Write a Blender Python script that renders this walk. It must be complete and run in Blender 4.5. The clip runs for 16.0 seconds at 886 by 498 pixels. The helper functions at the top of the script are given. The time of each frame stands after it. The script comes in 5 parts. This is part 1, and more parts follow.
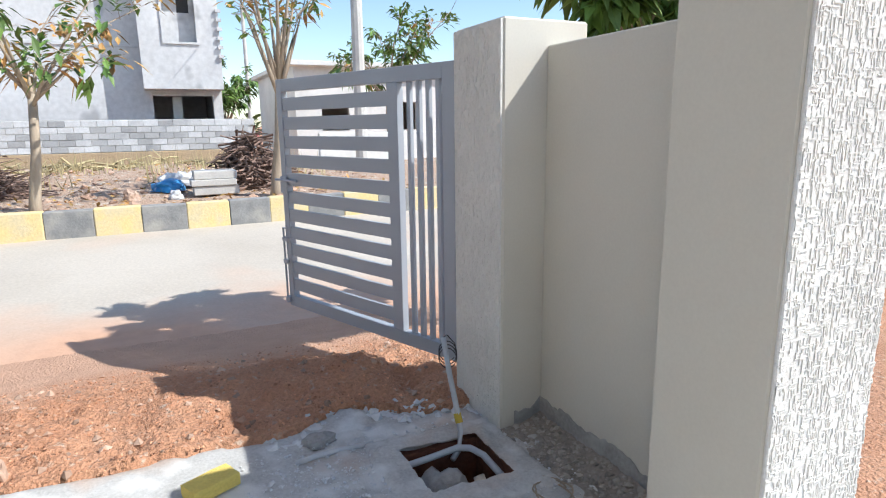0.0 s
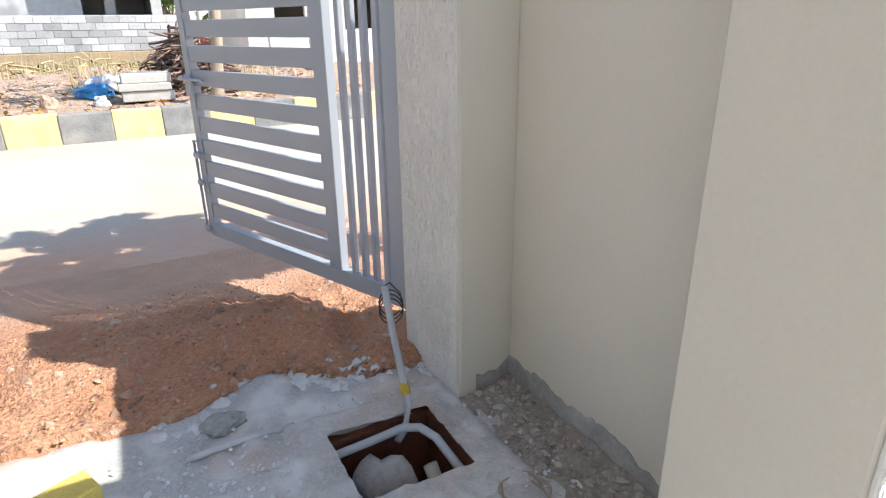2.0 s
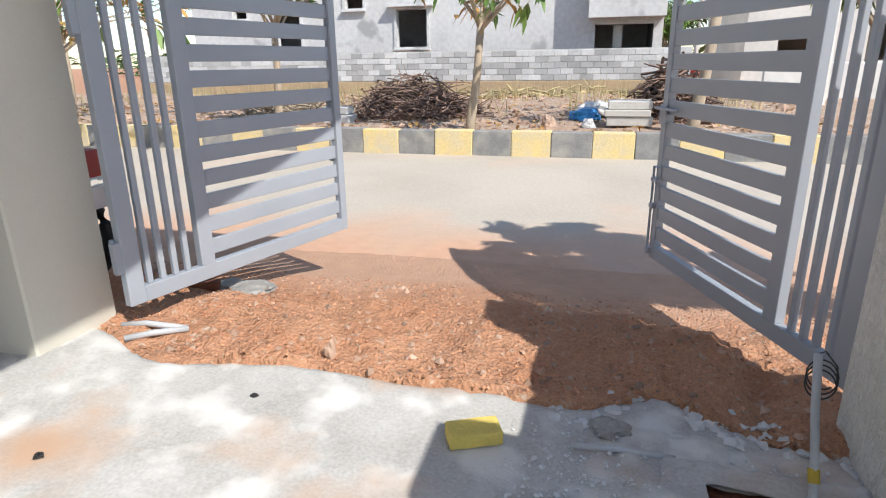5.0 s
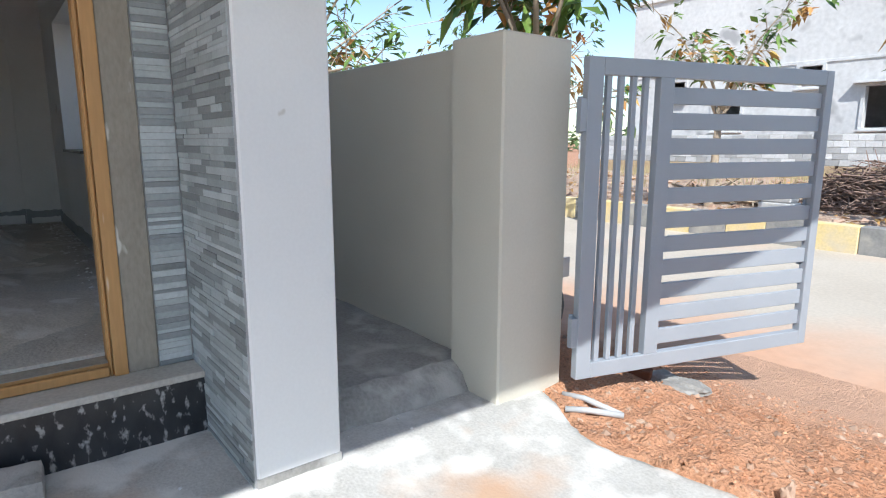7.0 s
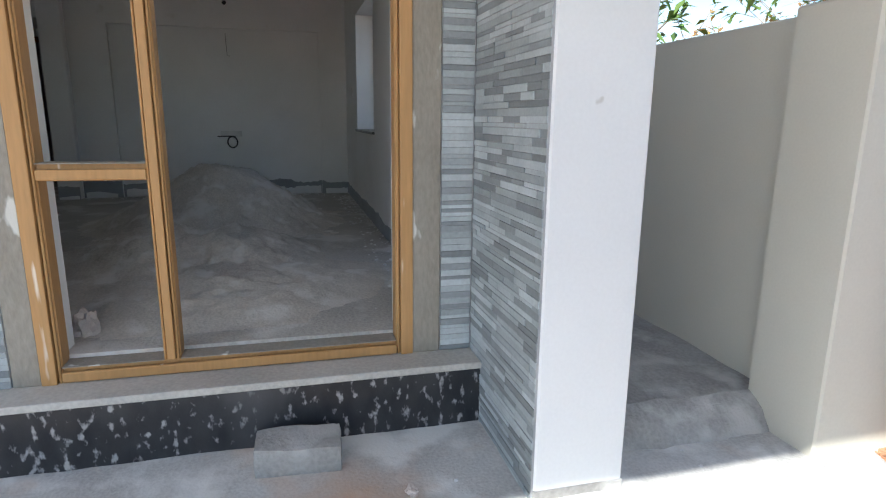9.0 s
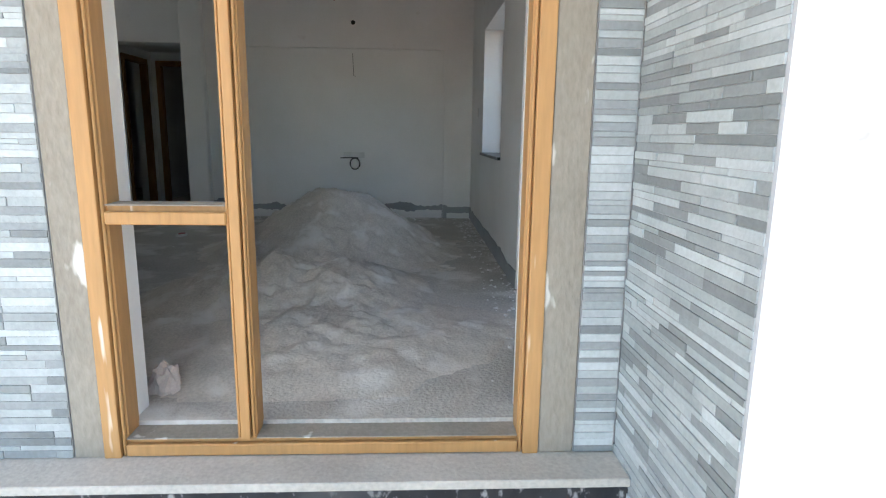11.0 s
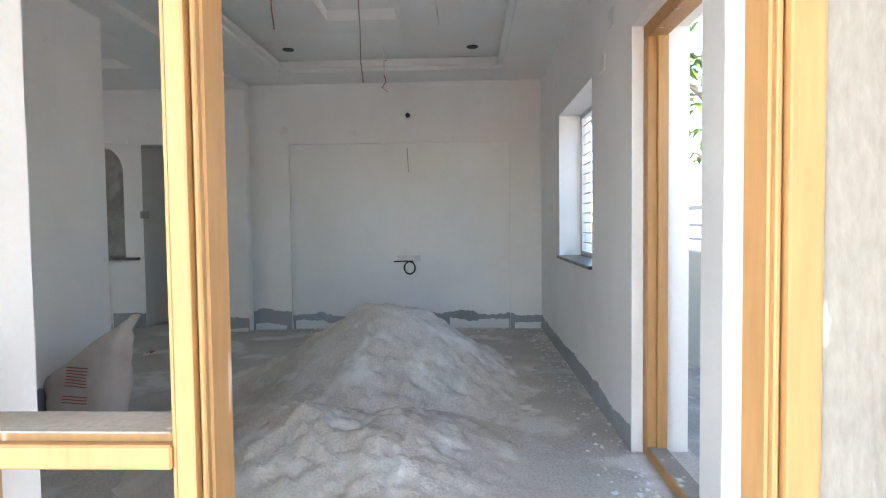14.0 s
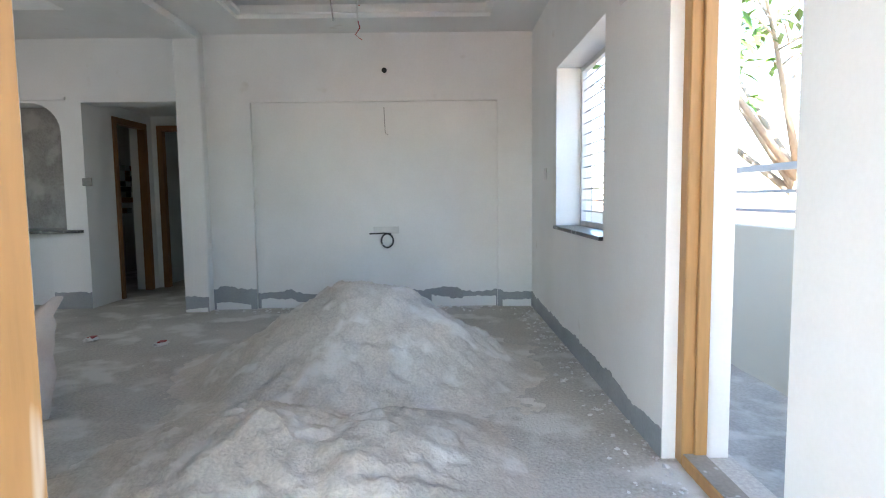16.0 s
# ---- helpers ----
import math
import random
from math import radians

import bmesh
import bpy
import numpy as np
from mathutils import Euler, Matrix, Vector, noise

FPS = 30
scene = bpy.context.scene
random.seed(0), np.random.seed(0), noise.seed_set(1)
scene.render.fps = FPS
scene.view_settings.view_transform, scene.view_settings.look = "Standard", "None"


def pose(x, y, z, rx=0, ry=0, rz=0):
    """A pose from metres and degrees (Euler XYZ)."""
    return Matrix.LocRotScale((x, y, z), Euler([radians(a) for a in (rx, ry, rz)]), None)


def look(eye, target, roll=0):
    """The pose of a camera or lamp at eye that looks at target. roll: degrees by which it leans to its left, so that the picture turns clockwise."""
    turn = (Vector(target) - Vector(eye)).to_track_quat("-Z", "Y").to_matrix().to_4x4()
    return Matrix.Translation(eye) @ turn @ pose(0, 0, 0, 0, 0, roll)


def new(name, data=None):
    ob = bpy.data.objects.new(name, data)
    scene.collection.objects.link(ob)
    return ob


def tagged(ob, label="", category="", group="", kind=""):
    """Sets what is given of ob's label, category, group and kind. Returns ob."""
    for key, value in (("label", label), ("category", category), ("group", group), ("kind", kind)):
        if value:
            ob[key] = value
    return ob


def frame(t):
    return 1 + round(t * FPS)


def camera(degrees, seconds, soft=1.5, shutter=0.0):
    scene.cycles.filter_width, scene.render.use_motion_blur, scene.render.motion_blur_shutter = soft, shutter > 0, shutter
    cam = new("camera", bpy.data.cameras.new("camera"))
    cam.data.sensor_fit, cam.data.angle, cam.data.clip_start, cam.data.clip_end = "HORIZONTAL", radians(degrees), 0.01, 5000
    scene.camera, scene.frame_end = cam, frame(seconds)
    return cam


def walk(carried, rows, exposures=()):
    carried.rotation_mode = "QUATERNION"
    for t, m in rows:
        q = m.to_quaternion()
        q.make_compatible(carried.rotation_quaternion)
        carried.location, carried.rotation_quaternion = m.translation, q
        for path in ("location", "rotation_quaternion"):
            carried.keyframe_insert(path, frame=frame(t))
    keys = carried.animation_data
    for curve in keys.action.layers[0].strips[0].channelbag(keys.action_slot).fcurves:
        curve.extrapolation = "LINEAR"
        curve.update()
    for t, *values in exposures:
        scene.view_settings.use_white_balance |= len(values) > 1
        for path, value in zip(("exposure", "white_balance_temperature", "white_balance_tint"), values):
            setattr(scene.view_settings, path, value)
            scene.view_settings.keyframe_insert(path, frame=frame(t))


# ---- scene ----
cam = camera(73.8, 16.0, soft=1.15)
PATH = [
    (0, (0.152, 0.931, 1.419), (1.004, 2.692, 1.003), -0.8),
    (0.5, (0.245, 1.049, 1.367), (1.074, 2.784, 0.817), -1.7),
    (1, (0.457, 1.216, 1.344), (1.259, 2.952, 0.757), -1.5),
    (1.5, (0.538, 1.364, 1.312), (1.342, 3.078, 0.667), -1.4),
    (2, (0.578, 1.531, 1.308), (1.473, 3.171, 0.596), -0.8),
    (2.5, (0.594, 1.568, 1.305), (1.437, 3.204, 0.521), -0.3),
    (3, (0.697, 1.598, 1.277), (1.261, 3.283, 0.359), -1.5),
    (3.2, (0.714, 1.581, 1.290), (1.219, 3.275, 0.350), -1.5),
    (5.3, (0.544, 1.416, 1.332), (-0.076, 3.233, 0.772), 0),
    (5.5, (0.497, 1.414, 1.349), (-0.199, 3.209, 0.806), 0.5),
    (6, (0.376, 1.385, 1.359), (-0.583, 3.073, 0.878), 0.7),
    (6.5, (0.330, 1.352, 1.408), (-1.001, 2.791, 1.011), -0.1),
    (7, (0.301, 1.331, 1.405), (-1.259, 2.531, 1.048), 0.1),
    (7.5, (0.253, 1.290, 1.421), (-1.399, 2.361, 1.070), 0),
    (8, (0.193, 1.261, 1.417), (-1.547, 2.179, 1.054), 0.2),
    (8.5, (0.100, 1.238, 1.420), (-1.719, 1.963, 1.016), 1.2),
    (9, (-0.022, 1.219, 1.446), (-1.912, 1.714, 1.016), 0.6),
    (9.2, (-0.039, 1.191, 1.441), (-1.942, 1.642, 1.025), 0.8),
    (11.3, (-0.748, 1.304, 1.534), (-2.726, 1.301, 1.235), 0),
    (11.5, (-0.820, 1.288, 1.555), (-2.815, 1.304, 1.427), -0.8),
    (12, (-0.993, 1.296, 1.574), (-2.991, 1.208, 1.525), -1.1),
    (12.5, (-1.165, 1.355, 1.590), (-3.149, 1.112, 1.531), -1.9),
    (13, (-1.329, 1.341, 1.610), (-3.321, 1.160, 1.636), -1.6),
    (13.5, (-1.494, 1.260, 1.626), (-3.489, 1.129, 1.686), -0.6),
    (14, (-1.625, 1.179, 1.614), (-3.622, 1.098, 1.529), -0.7),
    (14.5, (-1.808, 1.199, 1.585), (-3.798, 1.066, 1.430), -1.7),
    (15, (-1.984, 1.196, 1.591), (-3.974, 1.059, 1.449), -4.4),
    (15.5, (-2.073, 1.173, 1.574), (-4.060, 1.033, 1.390), -3.7),
    (16, (-2.206, 1.084, 1.555), (-4.198, 1.090, 1.382), -0.7),
]
EXPOSURES = [(0, 0.52, 6200, 8), (0.5, 0.58, 6250, 8), (1.0, 0.68, 6250, 8), (2.0, 0.9, 6500, 8), (2.5, 1.05, 6650, 8), (3.2, 1.1, 6700, 8), (5.3, 0.28, 6550, 9), (7.0, 0.5, 6200, 7), (8.0, 0.55, 6150, 7), (9.0, 0.95, 6300, 7), (11.3, 2.05, 6350, 4), (12.0, 2.5, 6300, 5), (12.5, 2.68, 6300, 6), (13.5, 2.82, 6300, 7), (14.5, 3.0, 6250, 7), (16.0, 3.25, 6200, 6)]
walk(cam, [(t, look(eye, target, roll)) for t, eye, target, roll in PATH], EXPOSURES)

# ---- world, sun, exposure ----
SUN = Vector((0.800, -0.560, 1.0)).normalized()
world = bpy.data.worlds.new("world")
scene.world = world
world.use_nodes = True
wn = world.node_tree.nodes
sky = wn.new("ShaderNodeTexSky")
sky.sky_type = "NISHITA"
sky.sun_disc = False
sky.sun_elevation = math.asin(SUN.z)
sky.sun_rotation = math.atan2(SUN.x, SUN.y)
sky.altitude = 500
sky.air_density = 1.0
sky.dust_density = 0.6
world.node_tree.links.new(sky.outputs[0], wn["Background"].inputs[0])
wn["Background"].inputs[1].default_value = 0.15
sun_data = bpy.data.lights.new("sun", "SUN")
sun_data.energy, sun_data.angle, sun_data.color = 4.2, radians(0.53), (1.0, 0.96, 0.91)
sun_ob = new("sun", sun_data)
sun_ob.matrix_world = look(SUN * 50, (0, 0, 0))


# added area lamp that brightens the rooms from an assumed, unseen dining window
fill_light = bpy.data.lights.new("dining_fill", "AREA")
fill_light.shape, fill_light.size, fill_light.size_y, fill_light.energy, fill_light.color = "RECTANGLE", 2.4, 1.3, 1.3, (0.93, 0.97, 1.0)
fill_light_ob = new("dining_fill", fill_light)
fill_light_ob.matrix_world = look((-5.6, -4.52, 1.9), (-5.6, 0.0, 1.7))

# ---- materials ----
def mat(name, base, rough=0.8, metal=0.0, dark=None, scale=3.0, fine=40.0, amount=0.5, bump=0.2, depth=0.01, stretch=(1, 1, 1), specks=None, speck_scale=60.0, speck_cut=0.66, random_tint=0.0, island=False, speck_soft=0.04, stain=None, soil=None, film=None):
    """Two-scale mottled surface: broad stains between base and dark, fine grain, relief, optional specks."""
    m = bpy.data.materials.new(name)
    m.use_nodes = True
    nt = m.node_tree
    n, l = nt.nodes, nt.links
    b = n["Principled BSDF"]
    b.inputs["Roughness"].default_value = rough
    b.inputs["Metallic"].default_value = metal
    geo = n.new("ShaderNodeNewGeometry")
    mp = n.new("ShaderNodeMapping")
    mp.inputs["Scale"].default_value = stretch
    l.new(geo.outputs["Position"], mp.inputs["Vector"])
    def tex(s, d=6):
        t = n.new("ShaderNodeTexNoise")
        t.inputs["Scale"].default_value = s
        t.inputs["Detail"].default_value = d
        l.new(mp.outputs[0], t.inputs["Vector"])
        return t.outputs["Fac"]
    def ramp(src, a, c):
        r = n.new("ShaderNodeMapRange")
        r.inputs["From Min"].default_value, r.inputs["From Max"].default_value = a, c
        l.new(src, r.inputs["Value"])
        return r.outputs[0]
    def mix(fac, a, c, mode="MIX"):
        x = n.new("ShaderNodeMix")
        x.data_type, x.blend_type = "RGBA", mode
        for val, k in ((fac, 0), (a, 6), (c, 7)):
            if isinstance(val, (int, float)):
                x.inputs[k].default_value = val
            elif isinstance(val, tuple):
                x.inputs[k].default_value = (*val[:3], 1)
            else:
                l.new(val, x.inputs[k])
        return x.outputs[2]
    dark = dark or tuple(c * 0.75 for c in base)
    broad, grain = tex(scale), tex(fine, 4)
    col = mix(ramp(broad, 0.38, 0.68), base, dark)
    col = mix(amount * 0.5, col, mix(ramp(grain, 0.3, 0.7), tuple(c * 0.7 for c in base), tuple(min(c * 1.25, 1) for c in base)))
    if specks:
        s = tex(speck_scale, 3)
        col = mix(ramp(s, speck_cut, speck_cut + speck_soft), col, specks)
    if stain:
        col = mix(ramp(tex(1.3, 7), 0.53, 0.68), col, stain)
    if film:
        # trodden, paler soil towards the street
        fsep = n.new("ShaderNodeSeparateXYZ")
        l.new(geo.outputs["Position"], fsep.inputs[0])
        fw = n.new("ShaderNodeMath")
        fw.operation = "MULTIPLY_ADD"
        fw.inputs[1].default_value = 1.3
        l.new(tex(1.1, 5), fw.inputs[0])
        l.new(fsep.outputs["Y"], fw.inputs[2])
        col = mix(ramp(fw.outputs[0], 5.25, 5.85), col, mix(ramp(tex(6, 5), 0.35, 0.7), film, tuple(c * 0.9 for c in film)))
    if soil:
        # film of red soil carried out from the plot, thinning towards the middle of the street
        sep = n.new("ShaderNodeSeparateXYZ")
        l.new(geo.outputs["Position"], sep.inputs[0])
        wob = n.new("ShaderNodeMath")
        wob.operation = "MULTIPLY_ADD"
        wob.inputs[1].default_value = 2.2
        l.new(tex(0.9, 5), wob.inputs[0])
        l.new(sep.outputs["Y"], wob.inputs[2])
        col = mix(ramp(wob.outputs[0], 8.8, 7.3), col, mix(ramp(tex(6, 5), 0.35, 0.7), soil, tuple(c * 0.9 for c in soil)))
        col = mix(ramp(tex(0.35, 4), 0.55, 0.75), col, mix(0.5, col, soil))
    if random_tint:
        if island:
            src = geo.outputs["Random Per Island"]
        else:
            oi = n.new("ShaderNodeObjectInfo")
            src = oi.outputs["Random"]
        hv = n.new("ShaderNodeHueSaturation")
        v = n.new("ShaderNodeMapRange")
        v.inputs["To Min"].default_value, v.inputs["To Max"].default_value = 1 - random_tint, 1 + random_tint
        l.new(src, v.inputs["Value"])
        l.new(v.outputs[0], hv.inputs["Value"])
        l.new(col, hv.inputs["Color"])
        col = hv.outputs[0]
    l.new(col, b.inputs["Base Color"])
    if bump:
        bp = n.new("ShaderNodeBump")
        bp.inputs["Strength"].default_value = bump
        bp.inputs["Distance"].default_value = depth
        h = n.new("ShaderNodeMath")
        h.operation = "ADD"
        l.new(grain, h.inputs[0])
        l.new(broad, h.inputs[1])
        l.new(h.outputs[0], bp.inputs["Height"])
        l.new(bp.outputs[0], b.inputs["Normal"])
    return m


M_BEIGE = mat("beige_wall_paint", (0.62, 0.585, 0.505), 0.75, dark=(0.57, 0.535, 0.455), scale=0.8, fine=90, amount=0.15, bump=0.15, depth=0.003)
M_WHITE = mat("white_wall_putty", (0.84, 0.835, 0.82), 0.7, dark=(0.77, 0.76, 0.735), scale=1.2, fine=60, amount=0.12, bump=0.1, depth=0.003, specks=(0.66, 0.63, 0.58), speck_scale=3.2, speck_cut=0.70, speck_soft=0.10)
M_COLUMN = mat("white_column_paint", (0.73, 0.73, 0.725), 0.6, dark=(0.67, 0.67, 0.665), scale=1.0, fine=70, amount=0.12, bump=0.15, depth=0.003, specks=(0.55, 0.53, 0.50), speck_scale=7, speck_cut=0.73, speck_soft=0.03)
M_TEXTURE = mat("textured_white_plaster", (0.72, 0.70, 0.65), 0.85, dark=(0.66, 0.64, 0.59), scale=4, fine=70, amount=0.3, bump=0.6, depth=0.008)
M_CEMENT = mat("bare_cement", (0.36, 0.35, 0.33), 0.9, dark=(0.19, 0.185, 0.175), scale=2.8, fine=50, amount=0.8, bump=0.6, depth=0.012, specks=(0.46, 0.45, 0.43), speck_scale=4.5, speck_cut=0.52, speck_soft=0.15)
M_PORCH = mat("porch_cement", (0.52, 0.515, 0.495), 0.92, dark=(0.36, 0.35, 0.33), scale=3.0, fine=70, amount=0.8, bump=0.5, depth=0.006, specks=(0.68, 0.675, 0.65), speck_scale=3.6, speck_cut=0.50, speck_soft=0.13, stain=(0.53, 0.36, 0.25))
M_FLOOR = mat("dusty_room_floor", (0.52, 0.495, 0.45), 0.95, dark=(0.35, 0.33, 0.295), scale=2.6, fine=60, amount=1.0, bump=0.6, depth=0.012, specks=(0.64, 0.62, 0.58), speck_scale=3.4, speck_cut=0.52, speck_soft=0.12)
M_SAND = mat("stone_dust", (0.62, 0.575, 0.51), 0.98, dark=(0.45, 0.415, 0.365), scale=3.0, fine=70, amount=0.8, bump=0.45, depth=0.012, specks=(0.69, 0.66, 0.61), speck_scale=5, speck_cut=0.53, speck_soft=0.12)
M_DIRT = mat("red_soil", (0.55, 0.295, 0.175), 0.95, dark=(0.41, 0.175, 0.085), scale=3.0, fine=55, amount=1.1, bump=1.0, depth=0.035, specks=(0.55, 0.41, 0.31), speck_scale=22, speck_cut=0.60, speck_soft=0.12)
M_APRON = mat("trodden_red_soil", (0.55, 0.295, 0.175), 0.95, dark=(0.41, 0.175, 0.085), scale=3.0, fine=55, amount=1.1, bump=1.0, depth=0.03, specks=(0.55, 0.41, 0.31), speck_scale=22, speck_cut=0.60, speck_soft=0.12, film=(0.62, 0.375, 0.25))
M_ROAD = mat("dusty_concrete_road", (0.53, 0.475, 0.40), 0.95, dark=(0.45, 0.395, 0.325), scale=0.6, fine=30, amount=0.5, bump=0.3, depth=0.01, soil=(0.62, 0.375, 0.25))
M_VERGE = mat("dusty_verge_earth", (0.47, 0.34, 0.25), 0.95, dark=(0.40, 0.235, 0.145), scale=1.1, fine=24, amount=1.1, bump=1.0, depth=0.05, specks=(0.55, 0.48, 0.39), speck_scale=9, speck_cut=0.55, speck_soft=0.12)
M_CLOD = mat("soil_clods", (0.54, 0.29, 0.175), 0.95, dark=(0.42, 0.18, 0.09), scale=3, fine=40, amount=0.6, bump=0.4, random_tint=0.4, island=True)
M_SPOIL = mat("dirty_mortar_spoil", (0.33, 0.29, 0.245), 0.95, dark=(0.23, 0.20, 0.165), scale=5, fine=60, amount=1.0, bump=0.8, depth=0.012, specks=(0.42, 0.38, 0.33), speck_scale=24, speck_cut=0.60, speck_soft=0.10)
M_SPOILSTONE = mat("dirty_mortar_lumps", (0.38, 0.345, 0.30), 0.95, dark=(0.27, 0.24, 0.20), scale=5, fine=50, amount=0.6, bump=0.4, random_tint=0.3, island=True)
M_GATE = mat("grey_gate_paint", (0.355, 0.385, 0.43), 0.36, dark=(0.325, 0.355, 0.40), scale=2, fine=60, amount=0.08, bump=0.05, depth=0.002)
M_WOOD = mat("teak_wood", (0.45, 0.25, 0.095), 0.5, dark=(0.375, 0.195, 0.065), scale=5, fine=60, amount=0.6, bump=0.2, depth=0.004, stretch=(1, 1, 0.12), specks=(0.72, 0.62, 0.50), speck_scale=16, speck_cut=0.68, speck_soft=0.05)
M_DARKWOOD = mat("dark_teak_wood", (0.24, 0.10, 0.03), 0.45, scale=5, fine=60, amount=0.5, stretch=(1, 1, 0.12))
M_GRANITE = mat("black_granite", (0.016, 0.018, 0.022), 0.3, dark=(0.045, 0.045, 0.048), scale=9, fine=140, amount=0.6, bump=0.05, stretch=(1, 1, 0.6), specks=(0.34, 0.34, 0.335), speck_scale=30, speck_cut=0.58, speck_soft=0.10, stain=(0.085, 0.085, 0.088))
M_SLAB = mat("grey_stone_step", (0.50, 0.475, 0.43), 0.75, dark=(0.38, 0.36, 0.32), scale=2.5, fine=60, amount=0.7, bump=0.25)
M_TILE = mat("ledge_stone_tile", (0.35, 0.38, 0.388), 0.6, dark=(0.28, 0.308, 0.316), scale=8, fine=60, amount=0.5, bump=0.5, depth=0.004, random_tint=0.43)
M_TILEJOINT = mat("tile_backing", (0.38, 0.385, 0.385), 0.9, scale=5)
M_BLOCK = mat("cement_block", (0.52, 0.525, 0.525), 0.95, dark=(0.42, 0.425, 0.425), scale=1.5, fine=25, amount=0.6, bump=0.5, random_tint=0.30)
M_MORTAR = mat("block_mortar", (0.54, 0.53, 0.51), 0.95, scale=2)
M_PLASTER = mat("grey_cement_plaster", (0.645, 0.645, 0.64), 0.9, dark=(0.51, 0.51, 0.51), scale=0.55, fine=7, amount=0.6, bump=0.3, depth=0.01, specks=(0.38, 0.38, 0.385), speck_scale=0.9, speck_cut=0.60, speck_soft=0.08)
M_KERB_Y = mat("yellow_kerb_paint", (0.74, 0.58, 0.27), 0.85, dark=(0.64, 0.55, 0.38), scale=4, fine=30, amount=0.6, bump=0.4, specks=(0.62, 0.54, 0.41), speck_scale=3.5, speck_cut=0.50, speck_soft=0.28)
M_KERB_K = mat("black_kerb_paint", (0.23, 0.23, 0.225), 0.85, dark=(0.36, 0.35, 0.33), scale=4, fine=30, amount=0.7, bump=0.4, specks=(0.44, 0.41, 0.36), speck_scale=3.5, speck_cut=0.50, speck_soft=0.28)
M_DARK = mat("unlit_interior", (0.06, 0.06, 0.06), 0.9, scale=2)
M_YELLOW = mat("yellow_foam", (0.80, 0.62, 0.16), 0.95, scale=6, fine=90, amount=0.4, bump=0.5)
M_PVC = mat("grey_pvc", (0.50, 0.52, 0.54), 0.45, scale=4, fine=50, amount=0.3, bump=0.1)
M_BARK = mat("pale_bark", (0.42, 0.34, 0.25), 0.9, dark=(0.28, 0.22, 0.16), scale=6, fine=30, amount=0.6, bump=0.6, stretch=(1, 1, 0.3))
M_LEAF = mat("green_leaves", (0.10, 0.19, 0.035), 0.5, dark=(0.16, 0.24, 0.05), scale=3, amount=0.2, bump=0, random_tint=0.4, island=True)
M_DRYLEAF = mat("dry_leaves", (0.44, 0.22, 0.07), 0.7, dark=(0.36, 0.27, 0.07), scale=3, amount=0.3, bump=0, random_tint=0.4, island=True)
M_GREYGREEN = mat("distant_foliage", (0.09, 0.15, 0.05), 0.8, scale=2, amount=0.3, bump=0, random_tint=0.4, island=True)
M_METAL = mat("galvanised_steel", (0.45, 0.46, 0.48), 0.4, metal=0.8, scale=6, amount=0.2, bump=0.05)
M_BLACK = mat("black_rubber_and_hole_shade", (0.02, 0.02, 0.02), 0.5, scale=5, amount=0.2, bump=0)
M_RED = mat("red_plastic", (0.36, 0.02, 0.02), 0.4, scale=5, amount=0.2, bump=0)
M_BLUE = mat("blue_plastic", (0.05, 0.30, 0.62), 0.4, scale=5, amount=0.2, bump=0)
M_LITTERWHITE = mat("white_plastic", (0.75, 0.74, 0.72), 0.5, scale=5, amount=0.2, bump=0)
M_POLE = mat("concrete_pole", (0.62, 0.60, 0.56), 0.9, scale=3)

M_CEMENT_PALE = mat("door_surround_cement", (0.31, 0.28, 0.235), 0.9, dark=(0.23, 0.205, 0.17), scale=5, fine=60, amount=0.7, bump=0.5, depth=0.006, stretch=(1, 1, 0.4), specks=(0.60, 0.58, 0.53), speck_scale=9, speck_cut=0.64)
M_CEMENT_BLUE = mat("skirting_cement", (0.36, 0.37, 0.38), 0.9, dark=(0.29, 0.30, 0.31), scale=3, fine=60, amount=0.4, bump=0.3, depth=0.005)
M_EARTHWALL = mat("earth_footing", (0.46, 0.34, 0.21), 0.95, dark=(0.36, 0.28, 0.19), scale=1.5, fine=20, amount=0.7, bump=0.7, depth=0.03)
M_STONE = mat("loose_stones", (0.46, 0.33, 0.25), 0.9, dark=(0.36, 0.20, 0.12), scale=3, fine=40, amount=0.5, bump=0.3, random_tint=0.35, island=True)
M_BRUSH = mat("dead_brushwood", (0.20, 0.13, 0.10), 0.95, dark=(0.28, 0.20, 0.16), scale=3, amount=0.4, bump=0, random_tint=0.4, island=True)
M_STRAW = mat("dry_grass", (0.48, 0.40, 0.22), 0.9, scale=3, amount=0.3, bump=0, random_tint=0.4, island=True)
M_BRICKRED = mat("pit_brick", (0.17, 0.06, 0.03), 0.95, dark=(0.08, 0.035, 0.025), scale=6, fine=50, amount=0.9, bump=0.8)
M_SACK = mat("woven_cement_sack", (0.62, 0.55, 0.50), 0.8, dark=(0.48, 0.40, 0.36), scale=5, fine=150, amount=0.4, bump=0.4, depth=0.004)
M_FADEDRED = mat("faded_red_print", (0.48, 0.16, 0.12), 0.8, scale=9, amount=0.4)
M_YBAND = mat("yellow_tape", (0.62, 0.44, 0.05), 0.6, scale=9, amount=0.3)
M_OFFWHITE = mat("far_white_paint", (0.74, 0.73, 0.70), 0.85, dark=(0.62, 0.61, 0.58), scale=0.8, fine=8, amount=0.3)
M_CREAMPVC = mat("cream_pvc", (0.68, 0.62, 0.50), 0.5, scale=6, amount=0.3)

M_TILE_ISLAND = mat("ledge_stone_tile_rest", (0.35, 0.38, 0.388), 0.6, dark=(0.28, 0.308, 0.316), scale=8, fine=60, amount=0.5, bump=0.5, depth=0.004, random_tint=0.46, island=True)

